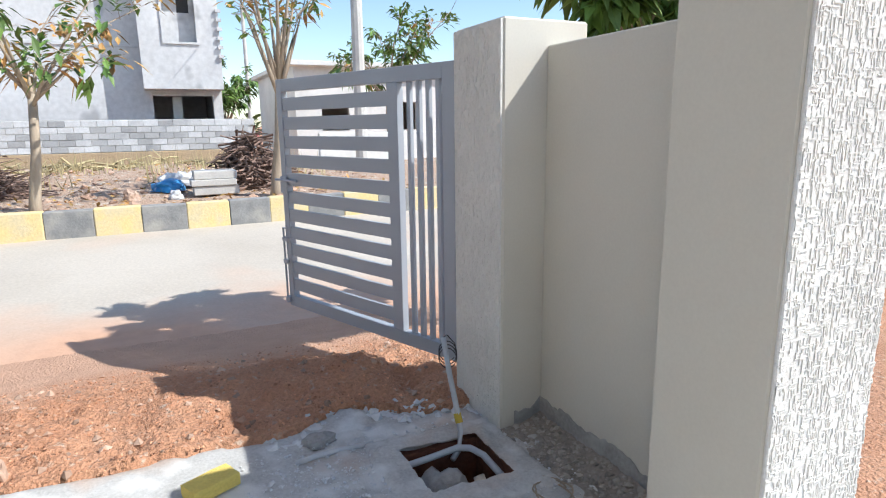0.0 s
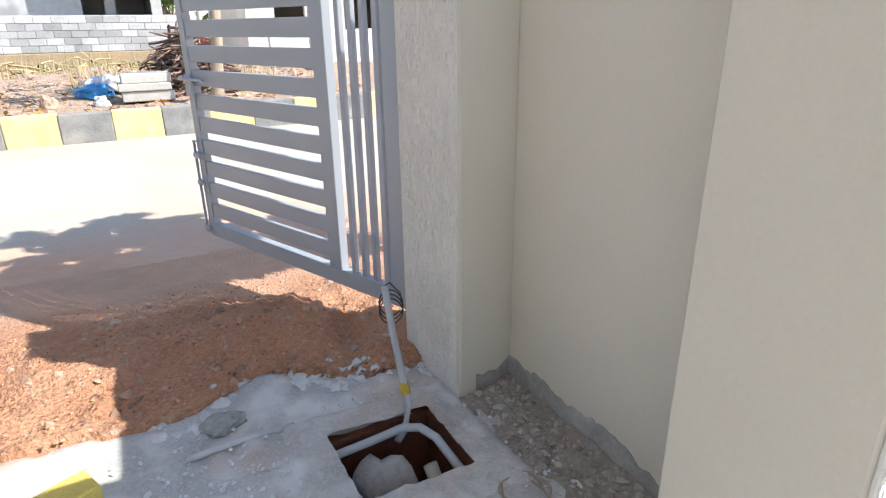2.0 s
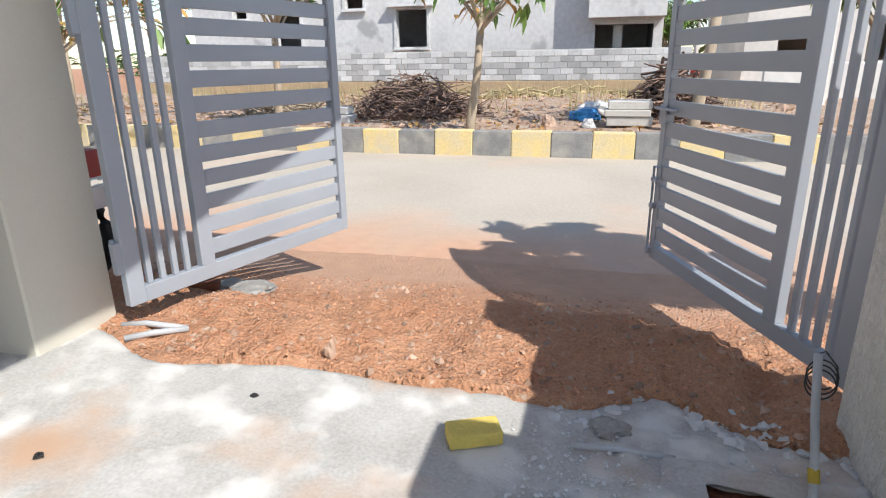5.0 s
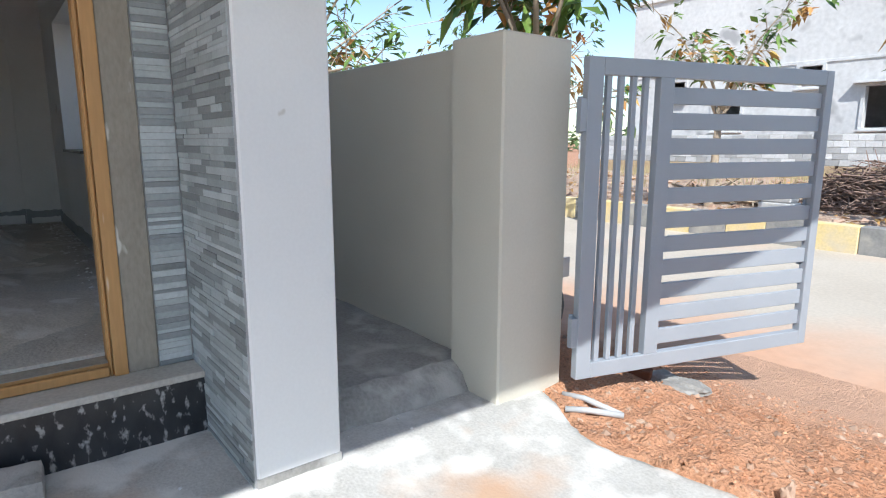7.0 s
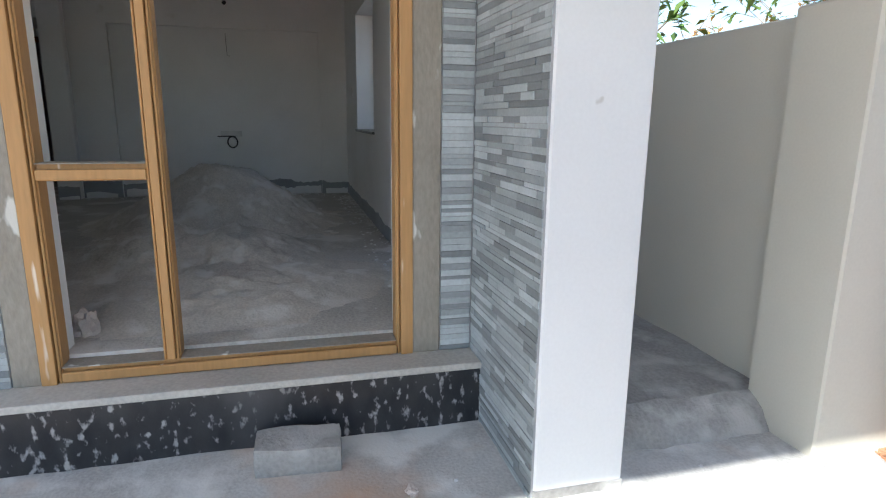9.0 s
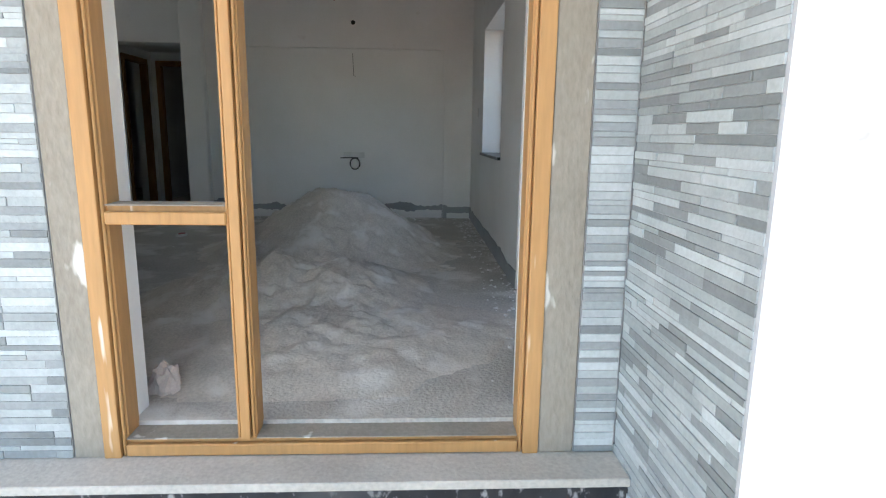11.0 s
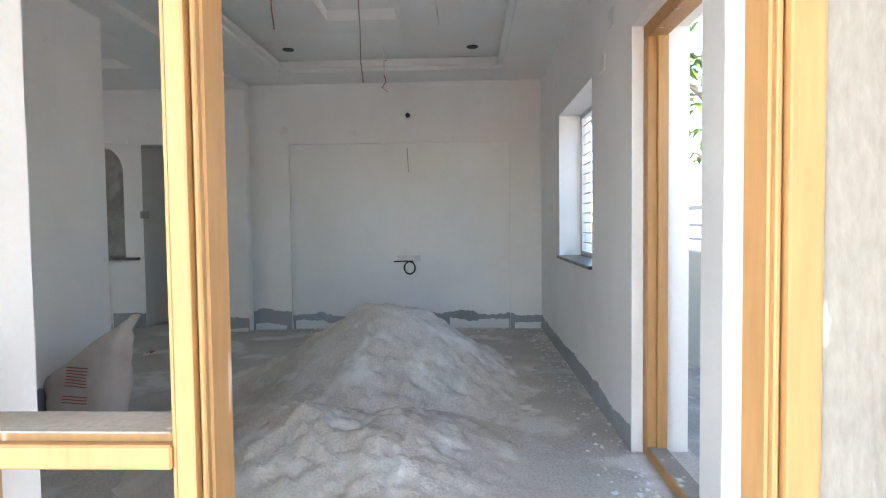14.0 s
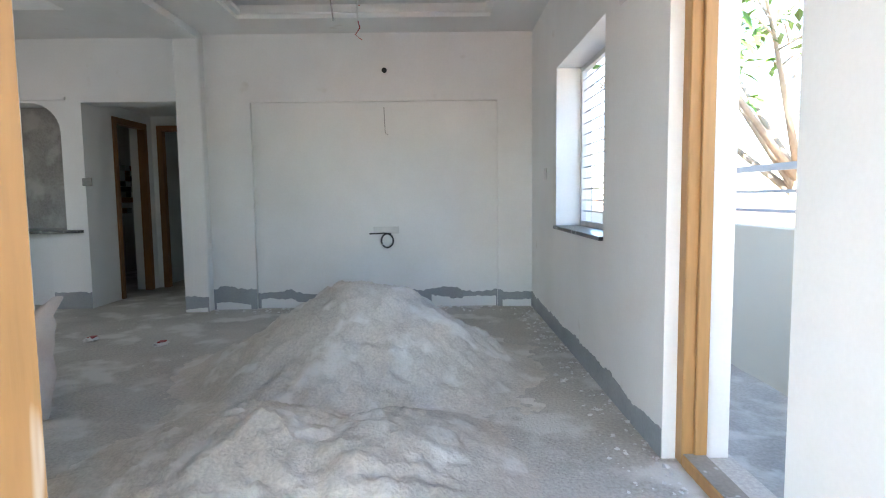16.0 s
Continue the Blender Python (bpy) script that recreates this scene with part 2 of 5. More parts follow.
# ---- helpers for building ----
def add_box(bm, x0, x1, y0, y1, z0, z1):
    vs = [bm.verts.new(c) for c in ((x0, y0, z0), (x1, y0, z0), (x1, y1, z0), (x0, y1, z0), (x0, y0, z1), (x1, y0, z1), (x1, y1, z1), (x0, y1, z1))]
    for f in ((0, 3, 2, 1), (4, 5, 6, 7), (0, 1, 5, 4), (1, 2, 6, 5), (2, 3, 7, 6), (3, 0, 4, 7)):
        bm.faces.new([vs[i] for i in f])
    return vs


def boxes(*dims, bevel=0.0, segments=1):
    bm = bmesh.new()
    for d in dims:
        add_box(bm, *d)
    if bevel:
        bmesh.ops.bevel(bm, geom=bm.edges[:], offset=bevel, segments=segments, affect="EDGES", profile=0.7)
    return bm


def to_mesh(name, bm, material, smooth=False):
    me = bpy.data.meshes.new(name)
    bm.normal_update()
    bm.to_mesh(me)
    bm.free()
    me.materials.append(material)
    if smooth:
        for p in me.polygons:
            p.use_smooth = True
    return me


def part(name, bm, material, parent=None, label="", smooth=False):
    ob = new(name, to_mesh(name, bm, material, smooth))
    ob.parent = parent
    if label:
        ob["label"] = label
    return ob


def thing(name, bm, material, label, category, group="", kind="", smooth=False):
    return tagged(part(name, bm, material, None, "", smooth), label, category, group, kind)


def base(name, label, category, m=None, group="", kind=""):
    e = new(name)
    e.empty_display_size = 0.1
    if m is not None:
        e.matrix_world = m
    return tagged(e, label, category, group, kind)


def tube(bm, pts, radii, sides=8, cap=True):
    """A bent round bar through pts."""
    rings = []
    pts = [Vector(p) for p in pts]
    if isinstance(radii, (int, float)):
        radii = [radii] * len(pts)
    for i, p in enumerate(pts):
        d = (pts[min(i + 1, len(pts) - 1)] - pts[max(i - 1, 0)]).normalized()
        u = d.orthogonal().normalized() if abs(d.z) > 0.9 else d.cross(Vector((0, 0, 1))).normalized()
        v = d.cross(u)
        rings.append([bm.verts.new(p + radii[i] * (math.cos(a) * u + math.sin(a) * v)) for a in [2 * math.pi * k / sides for k in range(sides)]])
    for a, b in zip(rings, rings[1:]):
        for k in range(sides):
            bm.faces.new((a[k], a[(k + 1) % sides], b[(k + 1) % sides], b[k]))
    if cap:
        bm.faces.new(rings[0][::-1])
        bm.faces.new(rings[-1])
    return bm


def structure(name, bm, material, label, smooth=False):
    return thing(name, bm, material, label, name.split("_")[0], kind="structure", smooth=smooth)


def terrain(xs, ys, height):
    bm = bmesh.new()
    grid = [[bm.verts.new((x, y, height(x, y))) for x in xs] for y in ys]
    for a, b in zip(grid, grid[1:]):
        for i in range(len(xs) - 1):
            bm.faces.new((a[i], a[i + 1], b[i + 1], b[i]))
    return bm


def spread(a, b, step):
    n = max(1, round((b - a) / step))
    return [a + (b - a) * i / n for i in range(n + 1)]


def lerp(t, a, b):
    t = min(1.0, max(0.0, t))
    return a + (b - a) * t


def fbm(x, y, s, octaves=4, seed=0.0):
    return noise.fractal(Vector((x * s + seed, y * s - seed, seed * 0.37)), 1.0, 2.0, octaves)


def porch_z(x, y):
    return 0.06 - 0.045 * (max(x, -1.8) + 1.8)


def road_z(x, y):
    if y < 6.0:
        return lerp((y - 3.5) / 2.5, -0.06, -0.33)
    return lerp((y - 6.5) / 4.5, -0.33, -0.17)


# ---- ground, road, kerb ----
structure("ground", terrain([-400, -120, -60, *spread(-30, 30, 3), 60, 120, 400], [-300, -100, -40, *spread(-20, 40, 2.5), 60, 120, 400, 900], lambda x, y: -0.5 if y < 11.2 else -0.06), M_DIRT, "bare brown soil of the plots around the house")
structure("road", terrain([-90, -60, -40, *spread(-30, 30, 0.5), 40, 60, 90], spread(4.6, 11.15, 0.3), lambda x, y: road_z(x, y) + 0.012 * fbm(x, y, 0.8) - (0.1 if y < 4.7 else 0)), M_ROAD, "dusty pale concrete street with a film of red soil")


def dirt_edge(x):
    e = 3.58 + 0.10 * math.sin(x * 2.3 + 1) + 0.06 * math.sin(x * 6.1)
    e = lerp((x + 0.7) / 0.5, e, 3.60 + 0.02 * math.sin(x * 9)) + 0.15 * math.exp(-((x - 0.95) / 0.22) ** 2)
    return e - 0.06 * lerp((x - 1.2) / 0.3, 0, 1) + 0.03 * noise.noise(Vector((x * 9.0, 1.0, 0))) + 0.015 * noise.noise(Vector((x * 31.0, 4.0, 0)))


def dirt_z(x, y):
    e = y - dirt_edge(x)
    z = lerp(e / 2.0, porch_z(x, y) - 0.0, road_z(x, y) + 0.02)
    rough = lerp((4.95 + 0.25 * noise.noise(Vector((x * 1.1, 7.0, 0))) - y) / 0.45, 0.06, 1.0)
    z += rough * (0.055 * fbm(x, y, 1.6, 4) + 0.05 * abs(fbm(x, y, 5.0, 4, 5.0)) + 0.016 * fbm(x, y, 19.0, 3, 2.0))
    z += 0.10 * math.exp(-((x - 1.0) / 0.8) ** 2 - ((y - 4.15) / 0.28) ** 2)
    z -= 0.09 * math.exp(-((x - 1.35) / 0.10) ** 2 - ((y - 4.0) / 0.22) ** 2)
    return z - lerp((y - 6.0) / 0.8, 0, 0.09) - (0.12 if e < 0 else 0)


structure("ground_dirt_apron", terrain([*spread(-6, -2.6, 0.1), *spread(-2.57, 2.4, 0.03), *spread(2.5, 6, 0.1)], [*spread(3.3, 5.1, 0.03), *spread(5.16, 6.9, 0.06)], dirt_z), M_APRON, "loose red soil heaped between gate and street", smooth=True)


def porch_height(x, y):
    z = porch_z(x, y) + 0.006 * fbm(x, y, 2.0) + 0.004 * fbm(x, y, 9.0)
    rubbly = lerp((x - 0.3) / 0.4, 0, 1) * lerp((y - 2.0) / 0.4, 0, 1)
    z += rubbly * (0.018 * fbm(x, y, 6.0, 4, 8.0) + 0.013 * fbm(x, y, 17.0, 3, 6.0))
    e = dirt_edge(x) - y
    return z - (0 if e > 0.0 else min(0.25, -e * 1.6))


PIT = (1.015, 1.455, 2.865, 3.262)
porch_bm = terrain([*spread(-2.60, 0.3, 0.05), *spread(0.33, 2.4, 0.03)], [*spread(-4.0, 1.9, 0.1), *spread(1.93, 4.0, 0.03)], porch_height)
bmesh.ops.delete(porch_bm, geom=[f for f in porch_bm.faces if PIT[0] < f.calc_center_median().x < PIT[1] and PIT[2] < f.calc_center_median().y < PIT[3]], context="FACES")
structure("floor_porch", porch_bm, M_PORCH, "rough grey cement porch floor stained with red soil and slurry", smooth=True)

kerb = base("kerb", "kerb of alternating yellow and black painted concrete blocks", "kerb", kind="structure")
kerb_mesh = {}
for k, m_k in ((0, M_KERB_Y), (1, M_KERB_K)):
    kerb_mesh[k] = to_mesh("kerb_block", boxes((-0.3215, 0.3215, 0, 0.24, -0.45, 0), bevel=0.012), m_k)
for i in range(-30, 22):
    ob = new("kerb_block", kerb_mesh[i % 2])
    ob.parent = kerb
    ob.matrix_world = pose(-0.092 + 0.645 * (i - 0.5), 11.10 + random.uniform(-0.01, 0.01), 0.24 + random.uniform(-0.012, 0.012), 0, random.uniform(-0.6, 0.6), random.uniform(-0.8, 0.8))


def verge_z(x, y):
    z = lerp((y - 11.3) / 9, 0.16, 0.32) + 0.07 * fbm(x, y, 0.7) + 0.04 * fbm(x, y, 3.1, 3, 3)
    z += 0.25 * math.exp(-((y - 17) / 2.0) ** 2) * (0.5 + 0.5 * fbm(x, 3.0, 0.5))
    return z


structure("ground_verge", terrain(spread(-26, 16, 0.25), spread(11.3, 20.9, 0.2), verge_z), M_VERGE, "rubble-strewn red earth verge behind the kerb", smooth=True)

# ---- compound walls and gate pillars ----
def jagged_band(name, label, along, fixed, a, b, z0, h, side, material, wobble=0.35, seed=1.0, depth=0.004):
    """Thin bare cement band at a wall's foot with an uneven upper edge; along 'x' or 'y'."""
    bm = bmesh.new()
    lo, hi = [], []
    for u in spread(a, b, 0.015):
        k = h * (1 + wobble * noise.noise(Vector((u * 2.3, seed, 0))) + 0.5 * wobble * noise.noise(Vector((math.floor(u / 0.13 + 0.4 * noise.noise(Vector((u * 6, seed, 5)))) * 1.37, seed, 1))) + 0.25 * wobble * noise.noise(Vector((u * 23.0, seed, 2))))
        for zz, lst in ((z0, lo), (z0 + k, hi)):
            for d in (0.0, side * depth):
                lst.append(bm.verts.new((u, fixed + d, zz) if along == "x" else (fixed + d, u, zz)))
    for i in range(0, len(lo) - 2, 2):
        bm.faces.new((lo[i + 1], lo[i + 3], hi[i + 3], hi[i + 1]))
        bm.faces.new((hi[i], hi[i + 1], hi[i + 3], hi[i + 2]))
    bmesh.ops.recalc_face_normals(bm, faces=bm.faces[:])
    return structure(name, bm, material, label)


def raked_relief(parent, count, axis, fixed, side, u0, u1, z0, z1, seed):
    """Raised trowel ridges of a texture plaster, upright and level strokes."""
    rnd = random.Random(seed)
    bm = bmesh.new()
    for _ in range(count):
        u, z, ln = rnd.uniform(u0, u1), rnd.uniform(z0, z1), rnd.uniform(0.010, 0.045)
        w, d = rnd.uniform(0.002, 0.0045), rnd.uniform(0.0015, 0.0035)
        du, dz = (w, ln) if rnd.random() < 0.68 else (ln, w)
        ua, ub, za, zb = max(u0, u - du / 2), min(u1, u + du / 2), max(z0, z - dz / 2), min(z1, z + dz / 2)
        lo, hi = sorted((fixed, fixed + side * d))
        if axis == "x":
            add_box(bm, ua, ub, lo, hi, za, zb)
        else:
            add_box(bm, lo, hi, ua, ub, za, zb)
    ob = part("raked_ridges", bm, M_TEXTURE, parent)
    ob["kind"] = "stuff"
    return ob


structure("wall_front_left", boxes((-4.6, -2.2, 3.40, 3.55, -0.3, 1.90), (-14.5, -4.6, 3.40, 3.55, -0.3, 1.32), bevel=0.006), M_BEIGE, "plain beige painted compound wall")
structure("wall_side_right", boxes((1.82, 2.02, 2.29, 3.255, -0.5, 1.76), bevel=0.006), M_BEIGE, "beige compound wall with bare cement along its foot")
structure("ground_side_plot", terrain([2.35, *spread(2.6, 6, 0.4), 10, 20, 40], [-40, -15, *spread(-6, 3.2, 0.4)], lambda x, y: -0.10 + 0.03 * fbm(x, y, 1.2)), M_DIRT, "bare sandy ground of the next plot", smooth=True)
# Out of view; added so that sunlit ground bounces light to the entrance.
structure("ground_rear_plot", terrain([-2.6, -1, 1, 2.35], [-60, -30, -12, -4.02], lambda x, y: -0.06), M_DIRT, "unseen soil behind the porch, added to bounce sunlight")
pillar_l = base("wall_gate_pillar_left", "beige square gate pillar of the compound wall", "pillar", kind="structure")
part("shaft", boxes((-2.19, -1.795, 3.30, 3.78, -0.3, 1.92), bevel=0.010), M_BEIGE, pillar_l)
pillar_r = base("wall_gate_pillar_right", "gate pillar with scored texture plaster on one face", "pillar", kind="structure")
part("shaft", boxes((1.585, 2.05, 3.255, 3.72, -0.5, 1.875), bevel=0.010), M_BEIGE, pillar_r)
face_r = part("textured_face", boxes((1.575, 1.585, 3.262, 3.715, -0.3, 1.865)), M_TEXTURE, pillar_r, "raked cream texture plaster")
raked_relief(pillar_r, 3600, "y", 1.575, -1, 3.265, 3.712, -0.2, 1.86, 3)
pier = base("wall_pier_right", "square beige pier with a white raked texture plaster face", "pier", kind="structure")
part("shaft", boxes((1.585, 2.05, 1.88, 2.29, -0.5, 1.875), bevel=0.008), M_BEIGE, pier)
part("textured_face", boxes((1.587, 2.05, 1.867, 1.88, -0.4, 1.873), bevel=0.004), M_TEXTURE, pier, "raked white texture plaster")
raked_relief(pier, 4200, "x", 1.867, -1, 1.59, 2.048, -0.2, 1.87, 4)
jagged_band("trim_cement_foot_right", "bare grey cement band at the foot of the wall", "y", 1.82, 2.29, 3.255, -0.2, 0.225, -1, M_CEMENT, 0.35, 2)
jagged_band("trim_cement_foot_pillar", "bare grey cement band at the foot of the pillar", "x", 3.255, 1.66, 1.82, -0.2, 0.20, -1, M_CEMENT, 0.7, 7)
rail_l = base("railing", "grey painted steel railing on the low compound wall", "railing")
for z in (1.42, 1.56, 1.72):
    part("rail", boxes((-14.4, -4.6, 3.455, 3.495, z, z + (0.05 if z > 1.7 else 0.025))), M_GATE, rail_l)
for x in spread(-14.4, -4.62, 1.4):
    part("post", boxes((x - 0.02, x + 0.02, 3.455, 3.495, 1.32, 1.78)), M_GATE, rail_l)

# ---- house shell ----
FZ = 0.45
DY0, DY1 = 0.205, 1.75
col = base("column_porch", "white painted porch column with one tile-clad side", "column", kind="structure")
part("shaft", boxes((-2.58, -1.815, 2.045, 2.41, -0.1, 3.3), bevel=0.008), M_COLUMN, col)
part("foot", boxes((-2.0, -1.811, 2.043, 2.414, -0.1, 0.10), bevel=0.004), M_CEMENT, col)
fac_l = base("wall_facade_left", "house front wall clad with grey ledge tiles", "wall", kind="structure")
part("core", boxes((-2.83, -2.605, -4.5, 0.10, -0.1, 3.6)), M_TILEJOINT, fac_l)
fac_r = base("wall_facade_right", "narrow house front wall clad with ledge tiles", "wall", kind="structure")
part("core", boxes((-2.83, -2.605, 1.88, 2.05, -0.1, 3.6)), M_TILEJOINT, fac_r)
structure("wall_facade_top", boxes((-2.83, -2.60, 0.10, 1.88, 2.75, 3.6)), M_WHITE, "wall above the entrance")
structure("roof_porch", boxes((-2.6, 0.75, -2.2, 4.4, 3.30, 3.45)), M_WHITE, "porch roof slab")
# Overhang past the side wall is out of view, lengthened to dim the passage.
structure("roof_house", boxes((-12.5, -2.6, -6.5, 2.85, 3.6, 3.75)), M_WHITE, "house roof slab with an unseen overhang added to shade the side passage")
structure("floor_room", boxes((-12.0, -2.7, -6.0, 2.3, 0.2, FZ)), M_FLOOR, "dusty grey unfinished room floor")
WY0, WY1 = 2.0, 2.28
SD0, SD1 = -4.60, -3.73
structure("wall_side", boxes((-12.0, -6.90, WY0, WY1, 0, 3.6), (-6.90, -5.53, WY0, WY1, 0, 1.32), (-6.90, -5.53, WY0, WY1, 2.55, 3.6), (-5.53, SD0, WY0, WY1, 0, 3.6), (SD0, SD1, WY0, WY1, 2.57, 3.6), (SD1, -2.83, WY0, WY1, 0, 3.6), (SD0, SD1, WY0, WY1, 0, 0.44)), M_WHITE, "white side wall with a barred window and a side door")
structure("wall_back", boxes((-8.45, -8.19, -1.225, 2.0, FZ, 3.6), (-8.19, -8.14, 1.654, 2.0, FZ, 3.6), (-8.19, -8.14, -1.225, -0.79, FZ, 3.6), (-8.19, -8.14, -0.79, 1.654, 2.514, 3.6)), M_WHITE, "white back wall with a shallow recessed panel")
TR = (-7.65, -3.3, -0.72, 1.55)
structure("ceiling", boxes((-8.45, -2.83, -1.6, 2.0, 3.29, 3.58), (-8.14, TR[0], -1.22, 2.0, 3.17, 3.289), (TR[0], TR[1], TR[3], 2.0, 3.17, 3.289), (TR[0], TR[1], -1.22, TR[2], 3.17, 3.289), (TR[1], -2.83, -1.22, 2.0, 3.17, 3.289),
    (TR[0], TR[1], TR[3] - 0.05, TR[3], 3.205, 3.235), (TR[0], TR[1], TR[2], TR[2] + 0.05, 3.205, 3.235), (TR[0], TR[0] + 0.05, TR[2] + 0.05, TR[3] - 0.05, 3.205, 3.235),
    (-6.55, -5.67, -0.20, 0.11, 3.20, 3.289), (-6.55, -5.70, 0.66, 0.97, 3.20, 3.289), (-6.55, -6.25, 0.11, 0.66, 3.20, 3.289), (-5.60, -4.98, 0.21, 0.58, 3.20, 3.289), (-4.92, -4.1, -0.20, 0.11, 3.20, 3.289), (-4.92, -4.1, 0.66, 0.97, 3.20, 3.289)), M_WHITE, "white gypsum tray ceiling with stepped panels")
structure("wall_left", boxes((-5.80, -2.83, -1.57, -1.42, FZ, 3.6)), M_WHITE, "white partition wall beside the entrance")
structure("wall_beam", boxes((-8.02, -5.80, -1.57, -1.22, 3.105, 3.6), (-5.80, -2.83, -1.418, -1.22, 3.105, 3.6)), M_WHITE, "white ceiling beam over the dining opening")
structure("wall_pier", boxes((-8.45, -8.02, -1.47, -1.225, FZ, 3.6), bevel=0.010), M_WHITE, "white pier at the end of the beam")


def niche_wall():
    """Dining wall with an arched niche above a shelf, a plain niche below and an opening to the passage."""
    bm = bmesh.new()
    x0, x1 = -8.6, -8.3
    add_box(bm, x0, x1, -6.0, -3.75, FZ, 3.6)
    add_box(bm, x0, x1, -3.75, -2.55, 2.56, 3.6)
    add_box(bm, x0, x1, -2.55, -1.5, 2.56, 3.6)
    add_box(bm, x0, x1, -2.77, -2.55, FZ, 2.56)
    add_box(bm, x0, x1, -2.95, -2.77, FZ, 1.24)
    add_box(bm, x1 - 0.01, x1 + 0.03, -3.75, -2.70, 2.585, 2.615)
    r = 0.30
    cy, cz = -2.77 - r, 2.56 - r
    pts = [(-2.77, 2.56)] + [(cy + r * math.cos(a), cz + r * math.sin(a)) for a in [math.pi / 2 * k / 10 for k in range(10, -1, -1)]]
    front = [bm.verts.new((x1, y, z)) for y, z in pts]
    back = [bm.verts.new((x0, y, z)) for y, z in pts]
    bm.faces.new(front)
    bm.faces.new(back[::-1])
    for i in range(len(pts)):
        k = (i + 1) % len(pts)
        bm.faces.new((front[i], back[i], back[k], front[k]))
    bmesh.ops.recalc_face_normals(bm, faces=bm.faces[:])
    return bm


structure("wall_dining_back", niche_wall(), M_WHITE, "white dining wall with an arched niche")
structure("wall_niche_back", boxes((-8.95, -8.85, -3.9, -2.76, FZ, 2.9), (-8.85, -8.6, -2.77, -2.752, FZ, 2.9), (-8.85, -8.6, -3.9, -3.75, FZ, 2.9), (-8.85, -8.6, -3.75, -2.77, 2.7, 2.9)), M_CEMENT, "bare cement back of the niche")
# The opening in this wall is out of view, added for the fill lamp.
structure("wall_dining_left", boxes((-8.4, -6.85, -4.7, -4.5, FZ, 3.6), (-6.85, -4.35, -4.7, -4.5, FZ, 1.2), (-6.85, -4.35, -4.7, -4.5, 2.6, 3.6), (-4.35, -2.83, -4.7, -4.5, FZ, 3.6)), M_WHITE, "white dining side wall")
structure("wall_dining_front", boxes((-2.95, -2.83, -4.5, -1.55, FZ, 3.6)), M_WHITE, "white dining front wall")
structure("ceiling_dining", boxes((-8.4, -2.83, -4.5, -1.55, 3.29, 3.4), (-8.3, -7.4, -4.5, -1.55, 3.19, 3.288), (-7.4, -2.95, -2.1, -1.55, 3.19, 3.288)), M_WHITE, "white dining ceiling with a dropped border")
structure("wall_passage", boxes((-8.85, -8.6, -2.75, -2.55, FZ, 3), (-11, -9.6, -2.75, -2.55, FZ, 3), (-9.6, -8.85, -2.75, -2.55, 2.50, 3), (-11, -8.45, -1.5, -1.30, FZ, 3), (-9.9, -9.75, -2.55, -2.48, FZ, 3), (-9.9, -9.75, -1.70, -1.5, FZ, 3), (-9.9, -9.75, -2.48, -1.70, 2.50, 3), (-11, -8.6, -2.75, -1.3, 2.62, 2.75)), M_WHITE, "dim white passage walls with two door openings")
structure("wall_rear_rooms", boxes((-12.1, -12.0, -6.0, 2.0, 0.2, 3.6), (-12, -8.5, -6.1, -6.0, 0.2, 3.6), (-8.6, -2.6, -6.1, -6.0, 0.2, 3.6), (-12.0, -8.95, -4.0, -3.95, FZ, 3.0)), M_WHITE, "outer rear walls of the house")
structure("floor_step", boxes((-2.70, -2.42, -4.5, 2.04, 0.330, 0.362), bevel=0.004), M_SLAB, "grey stone step slab dusted with cement")
structure("floor_step_riser", boxes((-2.60, -2.44, -4.5, 2.04, -0.1, 0.329)), M_GRANITE, "black granite step riser splashed with cement")
structure("floor_side_passage", terrain(spread(-14.5, -2.12, 0.12), spread(2.2, 3.42, 0.06), lambda x, y: 0.20 + 0.012 * fbm(x, y, 3) - (0.03 if x > -2.16 else 0)), M_CEMENT, "cement floor of the side passage", smooth=True)
structure("floor_side_passage_edge", terrain(spread(0, 1.25, 0.05), [0, 0.3, 0.5, 0.7, 0.85, 1.0], lambda u, v: 0), M_CEMENT, "rough cement edge of the side passage")
edge_ob = bpy.data.objects["floor_side_passage_edge"]
for v in edge_ob.data.vertices:
    u, k = v.co.x, v.co.y
    v.co = (-2.17 + 0.16 * k + 0.02 * fbm(u, k, 4), 2.2 + u, 0.205 - 0.17 * k ** 1.6 + 0.02 * fbm(u, k, 6))
for p in edge_ob.data.polygons:
    p.use_smooth = True

# entrance frame
fr = base("door_frame_main", "orange teak entrance frame with a side light and no leaf", "door frame", kind="structure")
X0, X1 = -2.71, -2.59


def moulded(nm, y0, y1, z0, z1, bead_lo, bead_hi, upright=True):
    """A frame member: body with a recessed stop and a round bead on the sides named."""
    post = part(nm, boxes((X0, X1 - 0.03, y0, y1, z0, z1), bevel=0.004), M_WOOD, fr)
    w = 0.018
    if upright:
        part("face_board", boxes((X1 - 0.0295, X1, y0 + (w if bead_lo else 0), y1 - (w if bead_hi else 0), z0, z1), bevel=0.005, segments=2), M_WOOD, post)
        for k, y in ((bead_lo, y0 + 0.004), (bead_hi, y1 - 0.014)):
            if k:
                part("bead", boxes((X1 - 0.0295, X1 - 0.012, y, y + 0.010, z0, z1), bevel=0.003), M_WOOD, post)
    else:
        part("face_board", boxes((X1 - 0.0295, X1 - 0.004, y0, y1, z0 + 0.004, z1 - 0.02), bevel=0.004), M_WOOD, post)
    return post


